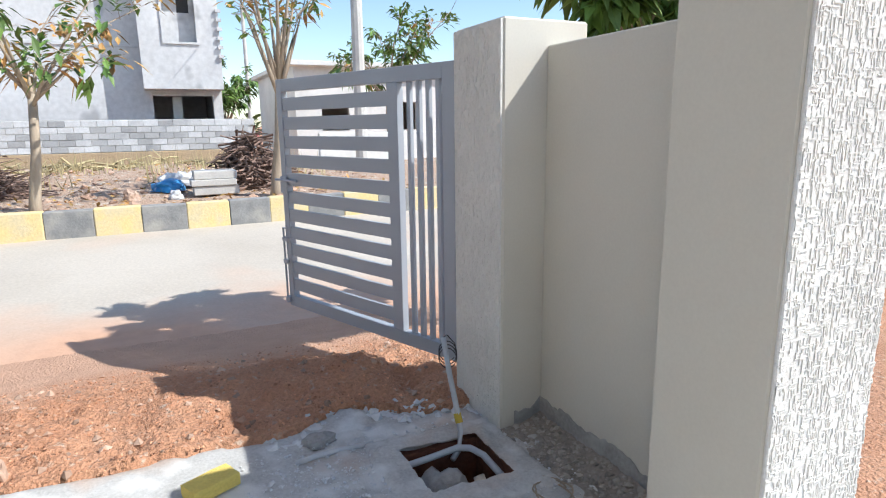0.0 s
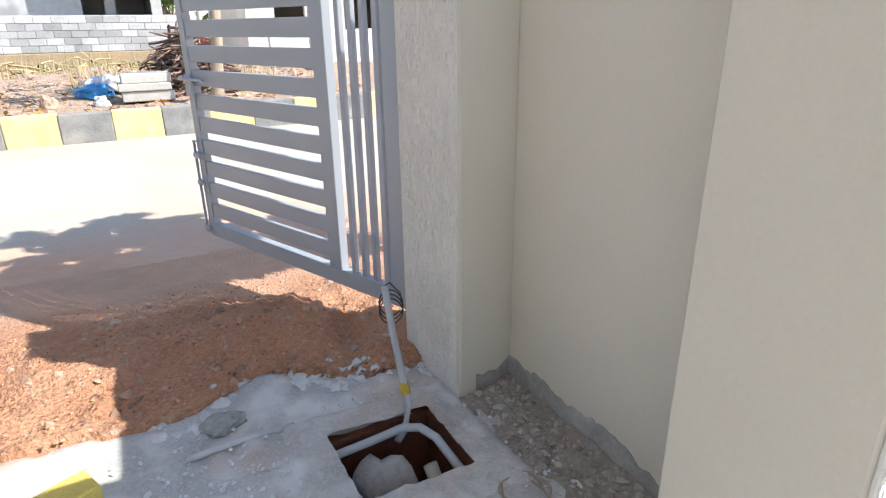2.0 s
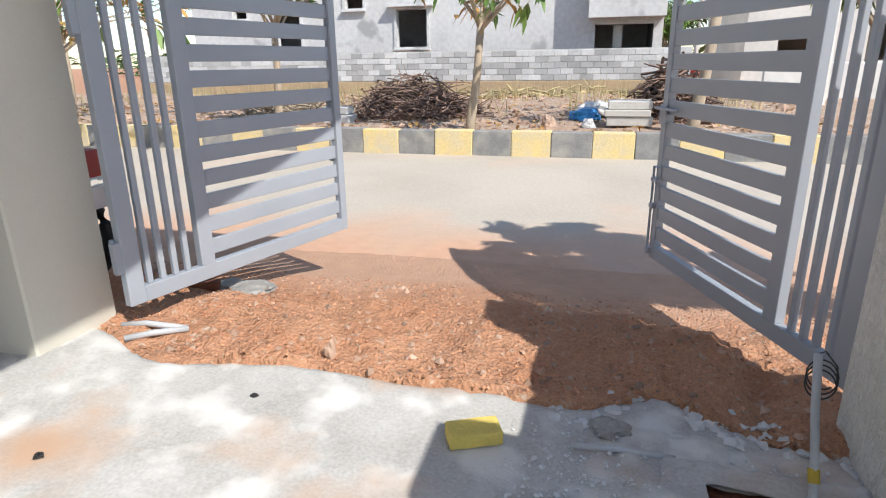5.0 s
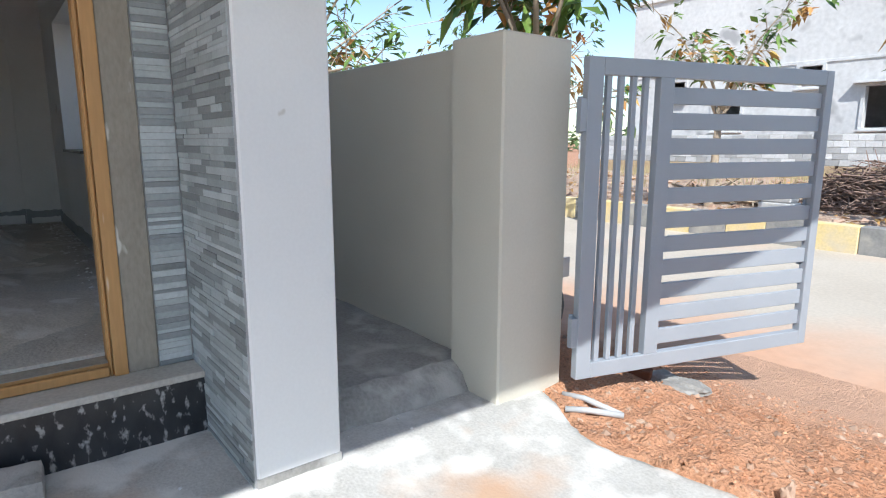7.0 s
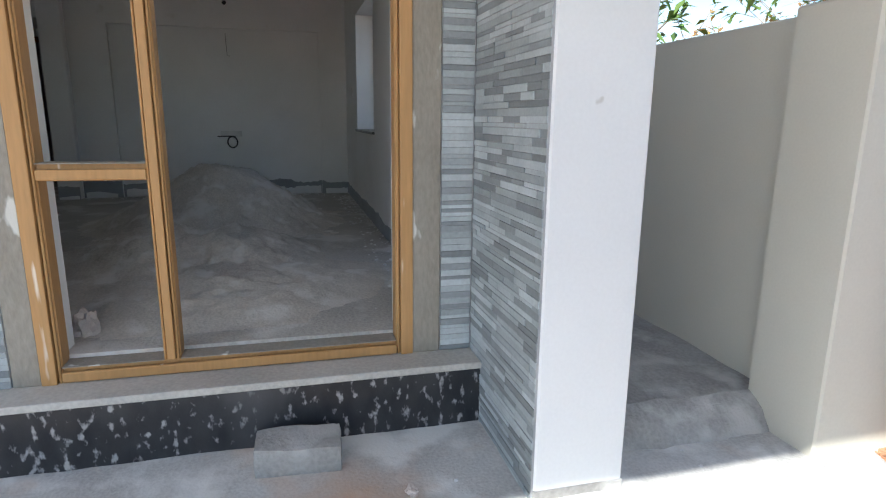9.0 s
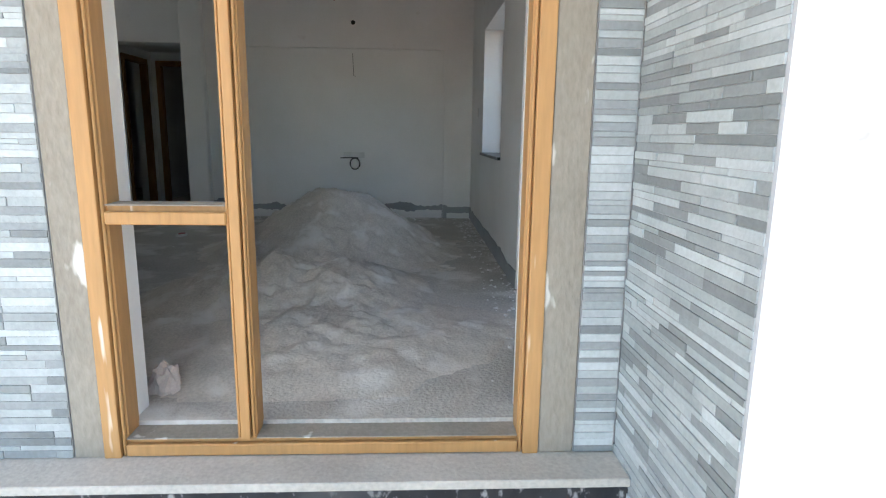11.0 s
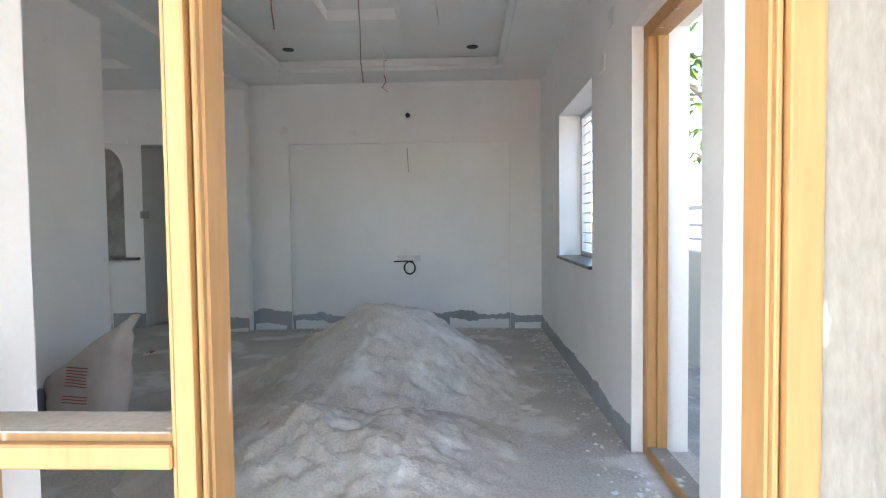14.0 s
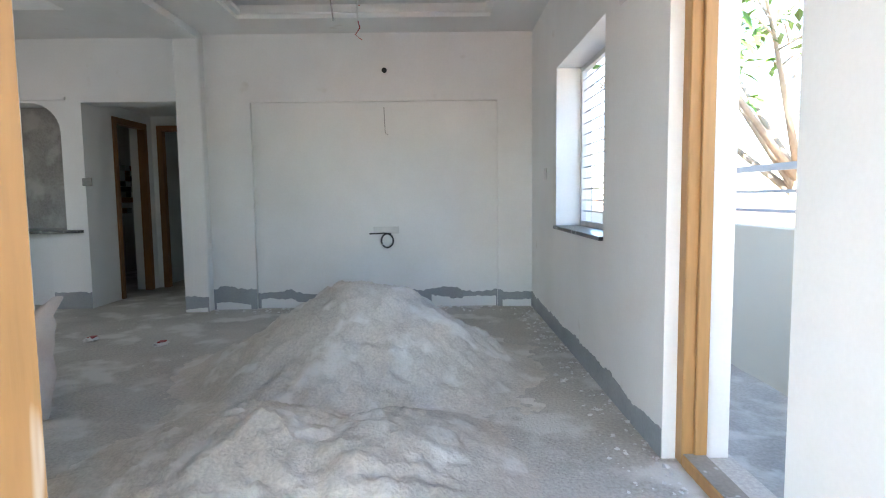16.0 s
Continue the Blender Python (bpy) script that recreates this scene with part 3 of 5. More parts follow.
moulded("jamb", DY0, DY0 + 0.075, 0.362, 2.6, False, True)
moulded("jamb", DY1 - 0.075, DY1, 0.362, 2.6, True, False)
moulded("mullion", 0.666, 0.735, 0.43, 2.6, True, True)
moulded("transom", DY0 + 0.075, 0.672, 1.195, 1.262, False, False, False)
moulded("bottom_rail", DY0 + 0.075, DY1 - 0.075, 0.362, 0.43, False, False, False)
part("dust", boxes((X0 + 0.004, X1 - 0.008, DY0 + 0.077, 0.670, 1.262, 1.2655), (X0 + 0.004, X1 - 0.008, DY0 + 0.077, 0.670, 0.43, 0.4335), (X0 + 0.004, X1 - 0.008, 0.736, DY1 - 0.077, 0.43, 0.4335)), M_CEMENT_PALE, fr, "grey cement dust lying on the rails")
moulded("head", DY0, DY1, 2.6, 2.68, False, False, False)
structure("trim_door_left", boxes((-2.83, -2.598, 0.10, DY0, 0.362, 2.75), bevel=0.004), M_CEMENT_PALE, "bare cement door surround with putty smears")
structure("trim_door_right", boxes((-2.83, -2.598, DY1, 1.88, 0.362, 2.75), bevel=0.004), M_CEMENT_PALE, "bare cement door surround with putty smears")
structure("trim_door_reveal", boxes((-2.83, -2.711, 0.205, 0.262, 0.45, 2.68), (-2.83, -2.711, 1.693, 1.75, 0.45, 2.68)), M_WHITE, "white putty reveal behind the entrance frame")

# side door frame
sdf = base("door_frame_side", "orange teak side door frame with no leaf", "door frame", kind="structure")
for x0, x1 in ((SD0, SD0 + 0.07), (SD1 - 0.07, SD1)):
    j = part("jamb", boxes((x0, x1, 2.055, 2.15, 0.45, 2.50), bevel=0.005), M_WOOD, sdf)
    part("stop", boxes((min(x0 + 0.07, x1), min(x0 + 0.07, x1) + 0.02, 2.10, 2.15, 0.50, 2.50), bevel=0.003) if x0 == SD0 else boxes((x0 - 0.02, x0, 2.10, 2.15, 0.50, 2.50), bevel=0.003), M_WOOD, j)
part("head", boxes((SD0, SD1, 2.055, 2.15, 2.50, 2.57), bevel=0.005), M_WOOD, sdf)
part("sill", boxes((SD0 + 0.07, SD1 - 0.07, 2.055, 2.15, 0.44, 0.50), bevel=0.005), M_WOOD, sdf)

part("dust", boxes((SD0 + 0.075, SD1 - 0.075, 2.06, 2.145, 0.50, 0.5035)), M_CEMENT_PALE, sdf, "grey cement dust lying on the sill")

# side window
win = base("window_1", "unglazed window with white steel bars and a dark stone sill", "window", kind="structure")
part("window_sill", boxes((-6.90, -5.53, 1.975, 2.28, 1.30, 1.325), bevel=0.003), M_GRANITE, win)
for x0, x1, z0, z1 in ((-6.90, -6.86, 1.325, 2.55), (-5.57, -5.53, 1.325, 2.55), (-6.86, -5.57, 2.51, 2.55), (-6.86, -5.57, 1.325, 1.365), (-6.235, -6.195, 1.365, 2.51)):
    part("window_frame", boxes((x0, x1, 2.19, 2.23, z0, z1), bevel=0.003), M_LITTERWHITE, win)
for z in spread(1.44, 2.45, 0.084):
    bm = tube(bmesh.new(), [(-6.86, 2.21, z), (-5.57, 2.21, z)], 0.006, 6)
    part("bar", bm, M_LITTERWHITE, win)

# bare cement bands inside
jagged_band("baseboard_side", "bare grey cement band at the wall foot", "x", 2.0, -8.14, SD0, FZ, 0.13, -1, M_CEMENT_BLUE, 0.4, 3)
jagged_band("baseboard_side_near", "bare grey cement band at the wall foot", "x", 2.0, SD1, -2.83, FZ, 0.15, -1, M_CEMENT_BLUE, 0.4, 5)
jagged_band("baseboard_back", "bare grey cement band at the wall foot", "y", -8.19, -0.79, 1.654, FZ, 0.17, 1, M_CEMENT_BLUE, 0.45, 9)
jagged_band("baseboard_back_right", "bare grey cement band at the wall foot", "y", -8.14, 1.654, 2.0, FZ, 0.15, 1, M_CEMENT_BLUE, 0.3, 11)
jagged_band("baseboard_back_left", "bare grey cement band at the wall foot", "y", -8.14, -1.225, -0.79, FZ, 0.20, 1, M_CEMENT_BLUE, 0.3, 12)
jagged_band("baseboard_pier", "bare grey cement band at the pier foot", "y", -8.02, -1.465, -1.23, FZ, 0.15, 1, M_CEMENT_BLUE, 0.3, 13)
jagged_band("baseboard_left", "bare grey cement band at the wall foot", "x", -1.42, -5.80, -2.83, FZ, 0.20, 1, M_CEMENT_BLUE, 0.4, 15)
jagged_band("baseboard_dining", "bare grey cement band at the wall foot", "y", -8.3, -2.94, -2.55, FZ, 0.17, 1, M_CEMENT_BLUE, 0.3, 17)

for y0, y1, hh, sd in ((-0.76, -0.28, 0.075, 21), (0.98, 1.64, 0.10, 22)):
    jagged_band("trim_plaster_patch", "white plaster patch along the foot of the back wall", "y", -8.186, y0, y1, FZ, hh, 1, M_WHITE, 0.7, sd, 0.006)
jagged_band("trim_plaster_patch", "white plaster patch along the foot of the back wall", "y", -8.136, 1.70, 1.99, FZ, 0.07, 1, M_WHITE, 0.8, 23, 0.006)
jagged_band("trim_plaster_patch", "white plaster patch along the foot of the back wall", "y", -8.136, -1.2, -0.85, FZ, 0.05, 1, M_WHITE, 0.8, 24, 0.006)
jagged_band("trim_plaster_patch", "white plaster patch along the foot of the pier", "y", -8.016, -1.46, -1.24, FZ, 0.04, 1, M_WHITE, 0.8, 25, 0.006)

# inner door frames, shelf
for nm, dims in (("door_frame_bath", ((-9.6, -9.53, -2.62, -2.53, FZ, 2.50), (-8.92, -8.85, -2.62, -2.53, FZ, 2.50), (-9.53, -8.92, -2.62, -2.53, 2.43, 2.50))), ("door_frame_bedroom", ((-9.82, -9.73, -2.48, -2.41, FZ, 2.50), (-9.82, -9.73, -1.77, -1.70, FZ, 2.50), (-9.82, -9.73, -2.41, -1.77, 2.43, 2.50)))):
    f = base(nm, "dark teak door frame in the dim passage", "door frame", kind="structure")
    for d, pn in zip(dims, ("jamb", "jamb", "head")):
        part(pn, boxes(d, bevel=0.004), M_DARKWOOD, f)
structure("wall_niche_cupboard", boxes((-8.60, -8.56, -3.74, -2.952, FZ, 1.235)), M_WHITE, "white back of the recess under the niche shelf")
thing("niche_shelf", boxes((-8.85, -8.22, -3.75, -2.60, 1.24, 1.27), bevel=0.003), M_GRANITE, "black stone shelf slab set across the niche", "shelf")
wall_tiles = base("wall_bath_tiles", "black and cream patterned bathroom wall tiles", "wall tiles", kind="structure")
tile_rnd = random.Random(8)
for iz in range(9):
    for ix in range(7):
        x, z = -12.0 + 0.15 * ix, 1.37 + 0.085 * iz
        part("tile", boxes((x, x + 0.147, -3.95, -3.943, z, z + 0.082)), tile_rnd.choice((M_BLACK, M_LITTERWHITE, M_CEMENT, M_DARKWOOD)), wall_tiles)


# ---- gate leaves ----
def gate_leaf(m, side):
    """A leaf 1.70 long from its hinge at the origin along +x, 1.66 high; side: where latch and bolt sit."""
    g = base("gate_leaf", "grey painted steel gate leaf with level slats, standing open", "gate", m, group="gate leaves")
    def bar(nm, x0, x1, z0, z1, y=0.02, d=0.0, parent=g):
        return part(nm, boxes((x0, x1, -y + d, y + d, z0, z1), bevel=0.003), M_GATE, parent)
    L, Hh = 1.70, 1.66
    bar("stile", 0, 0.09, 0, Hh, 0.025)
    bar("stile", L - 0.06, L, 0, Hh, 0.025)
    bar("top_rail", 0.09, L - 0.06, Hh - 0.085, Hh, 0.025)
    bar("bottom_rail", 0.09, L - 0.06, 0, 0.085, 0.025)
    bar("mid_stile", 0.44, 0.53, 0.085, Hh - 0.085, 0.025)
    for i in range(4):
        bar("upright_bar", 0.118 + 0.076 * i, 0.148 + 0.076 * i, 0.085, Hh - 0.085, 0.014)
    for i in range(11):
        z = 0.085 + 0.0436 + 0.1316 * i
        bar("slat", 0.53, L - 0.06, z, z + 0.088, 0.012, side * 0.006)
    for z in (0.18, 1.30):
        h = bar("hinge", -0.035, 0.004, z, z + 0.16, 0.02)
        part("knuckle", tube(bmesh.new(), [(-0.012, side * 0.022, z - 0.01), (-0.012, side * 0.022, z + 0.17)], 0.014, 8), M_GATE, h)
    latch = bar("latch_plate", L - 0.075, L + 0.006, 0.86, 0.98, 0.006, side * 0.032)
    part("bolt", tube(bmesh.new(), [(L - 0.22, side * 0.045, 0.955), (L + 0.05, side * 0.045, 0.955)], 0.009, 8), M_GATE, latch)
    drop = bar("bolt_guide", L - 0.06, L + 0.012, 0.50, 0.53, 0.018, side * 0.035)
    part("drop_bolt", tube(bmesh.new(), [(L + 0.012, side * 0.035, 0.02), (L + 0.012, side * 0.035, 0.60), (L - 0.06, side * 0.045, 0.60)], 0.008, 8), M_GATE, drop)
    bar("bolt_guide", L - 0.03, L + 0.02, 0.03, 0.07, 0.018, side * 0.03)
    bar("bolt_guide", L - 0.03, L + 0.02, 0.33, 0.36, 0.018, side * 0.03)
    return g


ang_r = math.degrees(math.atan2(5.34 - 3.769, 1.014 - 1.621))
gate_leaf(pose(1.621, 3.769, 0.078, 0, 0, ang_r), 1)
ang_l = math.degrees(math.atan2(5.337 - 3.707, -1.161 + 1.643))
gate_leaf(pose(-1.643, 3.707, 0.157, 0, 0, ang_l), 1)


# ---- sand heap ----
def cone(x, y, cx, cy, rx, ry):
    r2 = ((x - cx) / rx) ** 2 + ((y - cy) / ry) ** 2
    v = 1.12 - math.sqrt(r2 + 0.045)
    return 0.5 * (v + math.sqrt(v * v + 0.012)) - 0.003


def sand_z(x, y):
    w1, w2 = 0.25 * fbm(x, y, 1.1, 3, 7.0), 0.25 * fbm(x, y, 1.3, 3, 9.0)
    z = 0.63 * cone(x + w1 * 0.3, y + w2 * 0.3, -6.1, 0.56, 1.05, 0.95)
    front = 0.27 * cone(x + w2 * 0.4, y + w1 * 0.4, -4.50, 0.30, 0.80, 0.70)
    front = max(front, 0.25 * cone(x - w1 * 0.4, y + w2 * 0.4, -4.45, 0.82, 0.78, 0.62))
    front = max(front, 0.13 * cone(x, y + w2, -3.7, 0.75, 0.85, 0.95))
    z = max(z, front) + 0.1 * min(z, front)
    k = min(1.0, z / 0.12)
    lumps = 0.018 * fbm(x, y, 3.2, 4, 1.0) + 0.05 * abs(fbm(x * 0.7, y, 3.4, 4, 4.0)) + 0.028 * abs(fbm(x, y, 7.5, 4, 2.0)) + 0.016 * fbm(x, y, 22.0, 3, 3.0) - 0.02
    return FZ - 0.012 + z + k * lumps + (1 - k) * (0.01 * fbm(x, y, 3.0) + 0.004 * fbm(x, y, 17.0, 3, 6.0))


thing("sand_heap", terrain(spread(-8.05, -2.85, 0.022), spread(-1.3, 1.97, 0.022), sand_z), M_SAND, "heap of pale grey stone dust on the room floor", "sand heap", kind="stuff", smooth=True)

# ---- across the street ----
def wall_holes(x0, x1, y0, y1, z0, z1, holes):
    """A wall along x with rectangular openings (x0, x1, z0, z1) going through it."""
    xs = sorted({x0, x1, *[h[0] for h in holes], *[h[1] for h in holes]})
    bm = bmesh.new()
    for a, b in zip(xs, xs[1:]):
        cuts = sorted((h[2], h[3]) for h in holes if h[0] <= a and h[1] >= b)
        z = z0
        for c, d in cuts:
            if c > z:
                add_box(bm, a, b, y0, y1, z, c)
            z = d
        if z < z1:
            add_box(bm, a, b, y0, y1, z, z1)
    bmesh.ops.remove_doubles(bm, verts=bm.verts[:], dist=1e-5)
    return bm


nb = base("neighbour_house", "unfinished grey cement-plastered house across the street", "house")
HOLES = [(-8.55, -7.86, 3.22, 3.86), (-6.60, -5.47, 1.86, 3.12), (-11.4, -10.4, 1.86, 3.12), (-13.2, -12.6, 3.0, 3.7), (0.35, 2.2, 1.66, 2.44)]
part("wall", wall_holes(-15, 2.5, 23, 23.25, 0, 6.8, HOLES), M_PLASTER, nb)
for d in ((-15, -14.75, 23.25, 31, 0, 6.8), (2.25, 2.5, 23.25, 31, 0, 6.8), (-14.75, 2.25, 30.75, 31, 0, 6.8), (-14.75, 2.25, 26.5, 26.7, 0, 6.8)):
    part("wall", boxes(d), M_PLASTER, nb)
part("roof", boxes((-15.2, 2.7, 22.9, 31.2, 6.8, 6.95), bevel=0.01), M_PLASTER, nb)
part("floor_band", boxes((-15, 0.1, 22.96, 23.0, 3.93, 4.03), bevel=0.008), M_PLASTER, nb)
PANEL = (0.86, 1.80, 4.06, 5.62)
bay = part("bay", wall_holes(0.13, 2.5, 22.2, 22.35, 2.62, 6.8, [PANEL]), M_PLASTER, nb)
part("bay_side", boxes((0.13, 0.33, 22.351, 23.0, 2.62, 6.8), (2.3, 2.5, 22.351, 23.0, 2.62, 6.8), (0.33, 2.3, 22.351, 23.0, 2.62, 2.8)), M_PLASTER, bay)
part("bay_recess", wall_holes(0.33, 2.3, 22.50, 22.56, 2.8, 6.8, [(1.30, 1.66, 4.98, 5.42)]), M_PLASTER, bay)
part("bay_panel", wall_holes(PANEL[0] - 0.07, PANEL[1] + 0.07, 22.15, 22.199, PANEL[2] - 0.07, PANEL[3] + 0.07, [PANEL]), M_PLASTER, bay)
# Dark sheet behind the hole; the room's shade is in its colour.
part("bay_window", boxes((1.28, 1.68, 22.58, 22.6, 4.96, 5.44)), M_DARK, bay, "dark sheet coloured as the unlit inside of a small window")
for z in spread(3.6, 5.0, 0.28):
    part("toothing_brick", boxes((2.42, 2.58, 22.1, 22.2, z, z + 0.1)), M_PLASTER, bay)
for h in HOLES:
    w = part("window", wall_holes(h[0] - 0.1, h[1] + 0.1, 22.95, 22.999, h[2] - 0.1, h[3] + 0.1, [h]), M_PLASTER, nb, "dark unglazed window opening with plaster surround")
    part("ledge", boxes((h[0] - 0.14, h[1] + 0.14, 22.85, 22.95, h[2] - 0.12, h[2] - 0.06), bevel=0.006), M_PLASTER, w)
part("sunshade", boxes((-6.9, -5.2, 22.7, 23.0, 3.2, 3.27), bevel=0.006), M_PLASTER, nb)
part("inner_screen", boxes((0.95, 1.25, 23.6, 23.65, 1.66, 2.44)), M_OFFWHITE, nb)

block_wall = base("wall_block", "boundary wall of grey hollow concrete blocks", "wall", kind="structure")
part("mortar_core", boxes((-16, 3.2, 21.02, 21.18, 0.7, 1.66)), M_MORTAR, block_wall)
structure("wall_footing", boxes((-16, 3.4, 20.96, 21.2, -0.1, 0.72), bevel=0.02), M_EARTHWALL, "earth-brown stone footing under the block wall")

# second building and far things
far = base("white_house", "low whitewashed house far down the street", "house")
part("wall", wall_holes(5.2, 15, 24, 24.2, 0, 3.6, [(6.2, 7.3, 1.2, 2.3), (9.0, 10.2, 1.2, 2.3), (12, 12.9, 0.2, 2.3)]), M_OFFWHITE, far)
part("wall", boxes((5.2, 5.4, 24.2, 32, 0, 3.6), (14.8, 15, 24.2, 32, 0, 3.6), (5.4, 14.8, 31.8, 32, 0, 3.6)), M_OFFWHITE, far)
part("roof", boxes((4.9, 15.3, 23.6, 32.3, 3.6, 3.78), bevel=0.02), M_OFFWHITE, far)
structure("wall_far_white", boxes((4.4, 14, 17.6, 17.75, 0, 1.2), bevel=0.02), M_OFFWHITE, "white plastered boundary wall across the street")
for x, y, h, r in ((5.12, 16.0, 8.5, 0.17), (6.6, 45, 9.5, 0.16), (4.3, 46, 8, 0.1)):
    p = base("utility_pole", "pale concrete utility pole", "pole", pose(x, y, 0), group="utility poles")
    part("shaft", tube(bmesh.new(), [(0, 0, -0.1), (0, 0, h)], [r, r * 0.7], 10), M_POLE, p)
    part("crossarm", boxes((-0.7, 0.7, -0.05, 0.05, h - 0.7, h - 0.6)), M_METAL, p)
wires = bmesh.new()
for k in (-0.5, 0.5):
    tube(wires, [(5.12 + k, 16, 7.85), (5.8 + k, 30, 7.2), (6.6 + k, 45, 8.85)], 0.012, 4)
thing("overhead_wire", wires, M_BLACK, "thin dark overhead wires between poles", "wire")
# power line over the near verge
thing("overhead_wire", tube(bmesh.new(), [(-25, 12.5, 5.4), (-8, 12.2, 4.6), (5.12, 16, 7.6)], 0.012, 4), M_LITTERWHITE, "pale overhead cable above the verge", "wire")


def small_car(x, y, rz, paint, label):
    c = base("car", label, "car", pose(x, y, 0.0, 0, 0, rz))
    bm = boxes((-1.9, 1.9, -0.8, 0.8, 0.3, 0.85), bevel=0.12, segments=2)
    part("body", bm, paint, c)
    bm = bmesh.new()
    vs = add_box(bm, -1.1, 0.9, -0.72, 0.72, 0.85, 1.45)
    for v in vs[4:]:
        v.co.x *= 0.72
        v.co.y *= 0.85
    bmesh.ops.bevel(bm, geom=bm.edges[:], offset=0.06, segments=2, affect="EDGES")
    part("cabin", bm, M_BLACK, c, "dark glazed cabin")
    for wx in (-1.2, 1.2):
        for wy in (-0.78, 0.78):
            part("wheel", tube(bmesh.new(), [(wx, wy - 0.08, 0.3), (wx, wy + 0.08, 0.3)], 0.3, 14), M_BLACK, c)


small_car(3.9, 40, 80, M_BLUE, "small blue car parked far down the street")
small_car(5.8, 43, 75, M_RED, "small red car parked far down the street")


# ---- trees ----
def leaf(bm, p, d, size, droop, rnd):
    side = d.cross(Vector((0, 0, 1)))
    if side.length < 0.05:
        side = Vector((1, 0, 0))
    side.normalize()
    side = (side + Vector((0, 0, rnd.uniform(-0.6, 0.6)))).normalized()
    a, b = p, p + d * size * 0.5 + Vector((0, 0, -droop * size * 0.15))
    c = p + d * size + Vector((0, 0, -droop * size * 0.5))
    w = size * 0.2
    va, vc = bm.verts.new(a), bm.verts.new(c)
    l, r, m = bm.verts.new(b + side * w), bm.verts.new(b - side * w), bm.verts.new(b + Vector((0, 0, -w * 0.3)))
    bm.faces.new((va, m, l))
    bm.faces.new((l, m, vc))
    bm.faces.new((va, r, m))
    bm.faces.new((r, vc, m))


def tree(label, x, y, z, fork, height, spread_r, radius, limbs, leaves, size, dry, seed, lean=(0.1, 0.0), low=0.35, green=None):
    """Tapered trunk to the fork, limbs and twigs above it, leaves in loose bunches on the twigs."""
    rnd = random.Random(seed)
    t = base("tree", label, "tree", pose(x, y, z))
    top = Vector((lean[0] * fork, lean[1] * fork, fork))
    bm = bmesh.new()
    tube(bm, [(0, 0, -0.3), (0.02, 0, 0.15), top * 0.5 + Vector((0.03, 0.01, 0)), top], [radius * 1.5, radius * 1.1, radius * 0.9, radius * 0.8], 10)
    part("trunk", bm, M_BARK, t, smooth=True)
    tips = []
    for i in range(limbs):
        wood = bmesh.new()
        a = 2 * math.pi * (i + rnd.uniform(-0.3, 0.3)) / limbs
        h = rnd.uniform(low, 1.0)
        end = top + Vector((math.cos(a) * spread_r * rnd.uniform(0.5, 1), math.sin(a) * spread_r * rnd.uniform(0.5, 1), (height - fork) * h))
        start = top * rnd.uniform(0.85, 1.0)
        mid = start.lerp(end, 0.5) + Vector((rnd.uniform(-0.1, 0.1), rnd.uniform(-0.1, 0.1), 0.12 * (height - fork)))
        tube(wood, [start, start.lerp(mid, 0.5), mid, end], [radius * 0.44, radius * 0.30, radius * 0.18, radius * 0.06], 6)
        for k in range(9):
            q = start.lerp(mid, 0.8).lerp(end, k / 8)
            d = Vector((rnd.uniform(-1, 1), rnd.uniform(-1, 1), rnd.uniform(-0.2, 0.9))).normalized()
            e = q + d * rnd.uniform(0.25, 0.6) * spread_r * 0.5
            tube(wood, [q, q.lerp(e, 0.5) + Vector((0, 0, 0.03)), e], [radius * 0.11, radius * 0.07, radius * 0.03], 4)
            tips.append((q, e))
        part("limb", wood, M_BARK, t, smooth=True)
    g, b = bmesh.new(), bmesh.new()
    for q, e in tips:
        if rnd.random() < 0.12:
            continue
        target = b if rnd.random() < dry else g
        for _ in range(leaves):
            p = q.lerp(e, rnd.uniform(0.3, 1.05)) + Vector((rnd.uniform(-1, 1), rnd.uniform(-1, 1), rnd.uniform(-1, 1))) * size * 0.4
            d = ((e - q).normalized() + Vector((rnd.uniform(-1, 1), rnd.uniform(-1, 1), rnd.uniform(-0.9, 0.4)))).normalized()
            leaf(target, p, d, size * rnd.uniform(0.6, 1.2), rnd.uniform(0.4, 1.4), rnd)
    part("crown", g, green or M_LEAF, t)
    if dry:
        part("dry_leaves", b, M_DRYLEAF, t, "browned dry leaves")
    return t


tree("young street tree with sparse green and browned leaves", -1.54, 11.62, 0.18, 1.75, 4.0, 1.7, 0.075, 11, 7, 0.24, 0.5, 11, (0.11, 0.0), 0.08)
tree("young street tree with bare twigs and dry leaves", 2.12, 12.0, 0.2, 2.0, 5.4, 1.5, 0.10, 11, 4, 0.22, 0.5, 12, (0.1, 0.0), 0.3)
tree("roadside tree with large drooping green leaves", -3.6, 5.4, -0.25, 2.35, 4.4, 1.4, 0.075, 8, 9, 0.28, 0.12, 13, (0.0, 0.0), 0.1)
tree("roadside tree with browned and green leaf bunches", -8.0, 9.2, -0.2, 1.7, 3.6, 2.4, 0.09, 10, 8, 0.26, 0.5, 14, (0.05, 0.0), 0.2)
tree("leafy tree beyond the side passage wall", -8.7, 4.9, -0.3, 2.0, 4.6, 2.8, 0.12, 11, 12, 0.24, 0.08, 15, (0.02, 0.05), 0.25)
tree("leafy green tree behind the neighbouring wall", 3.49, 4.38, -0.4, 2.3, 4.3, 1.0, 0.08, 16, 130, 0.20, 0.0, 16, (-0.02, 0.0), 0.05)
tree("roadside tree with pink-tipped green leaves", -10.5, 12.2, 0.1, 1.8, 4.2, 2.2, 0.08, 10, 8, 0.24, 0.35, 17, (0.05, 0.0), 0.2)
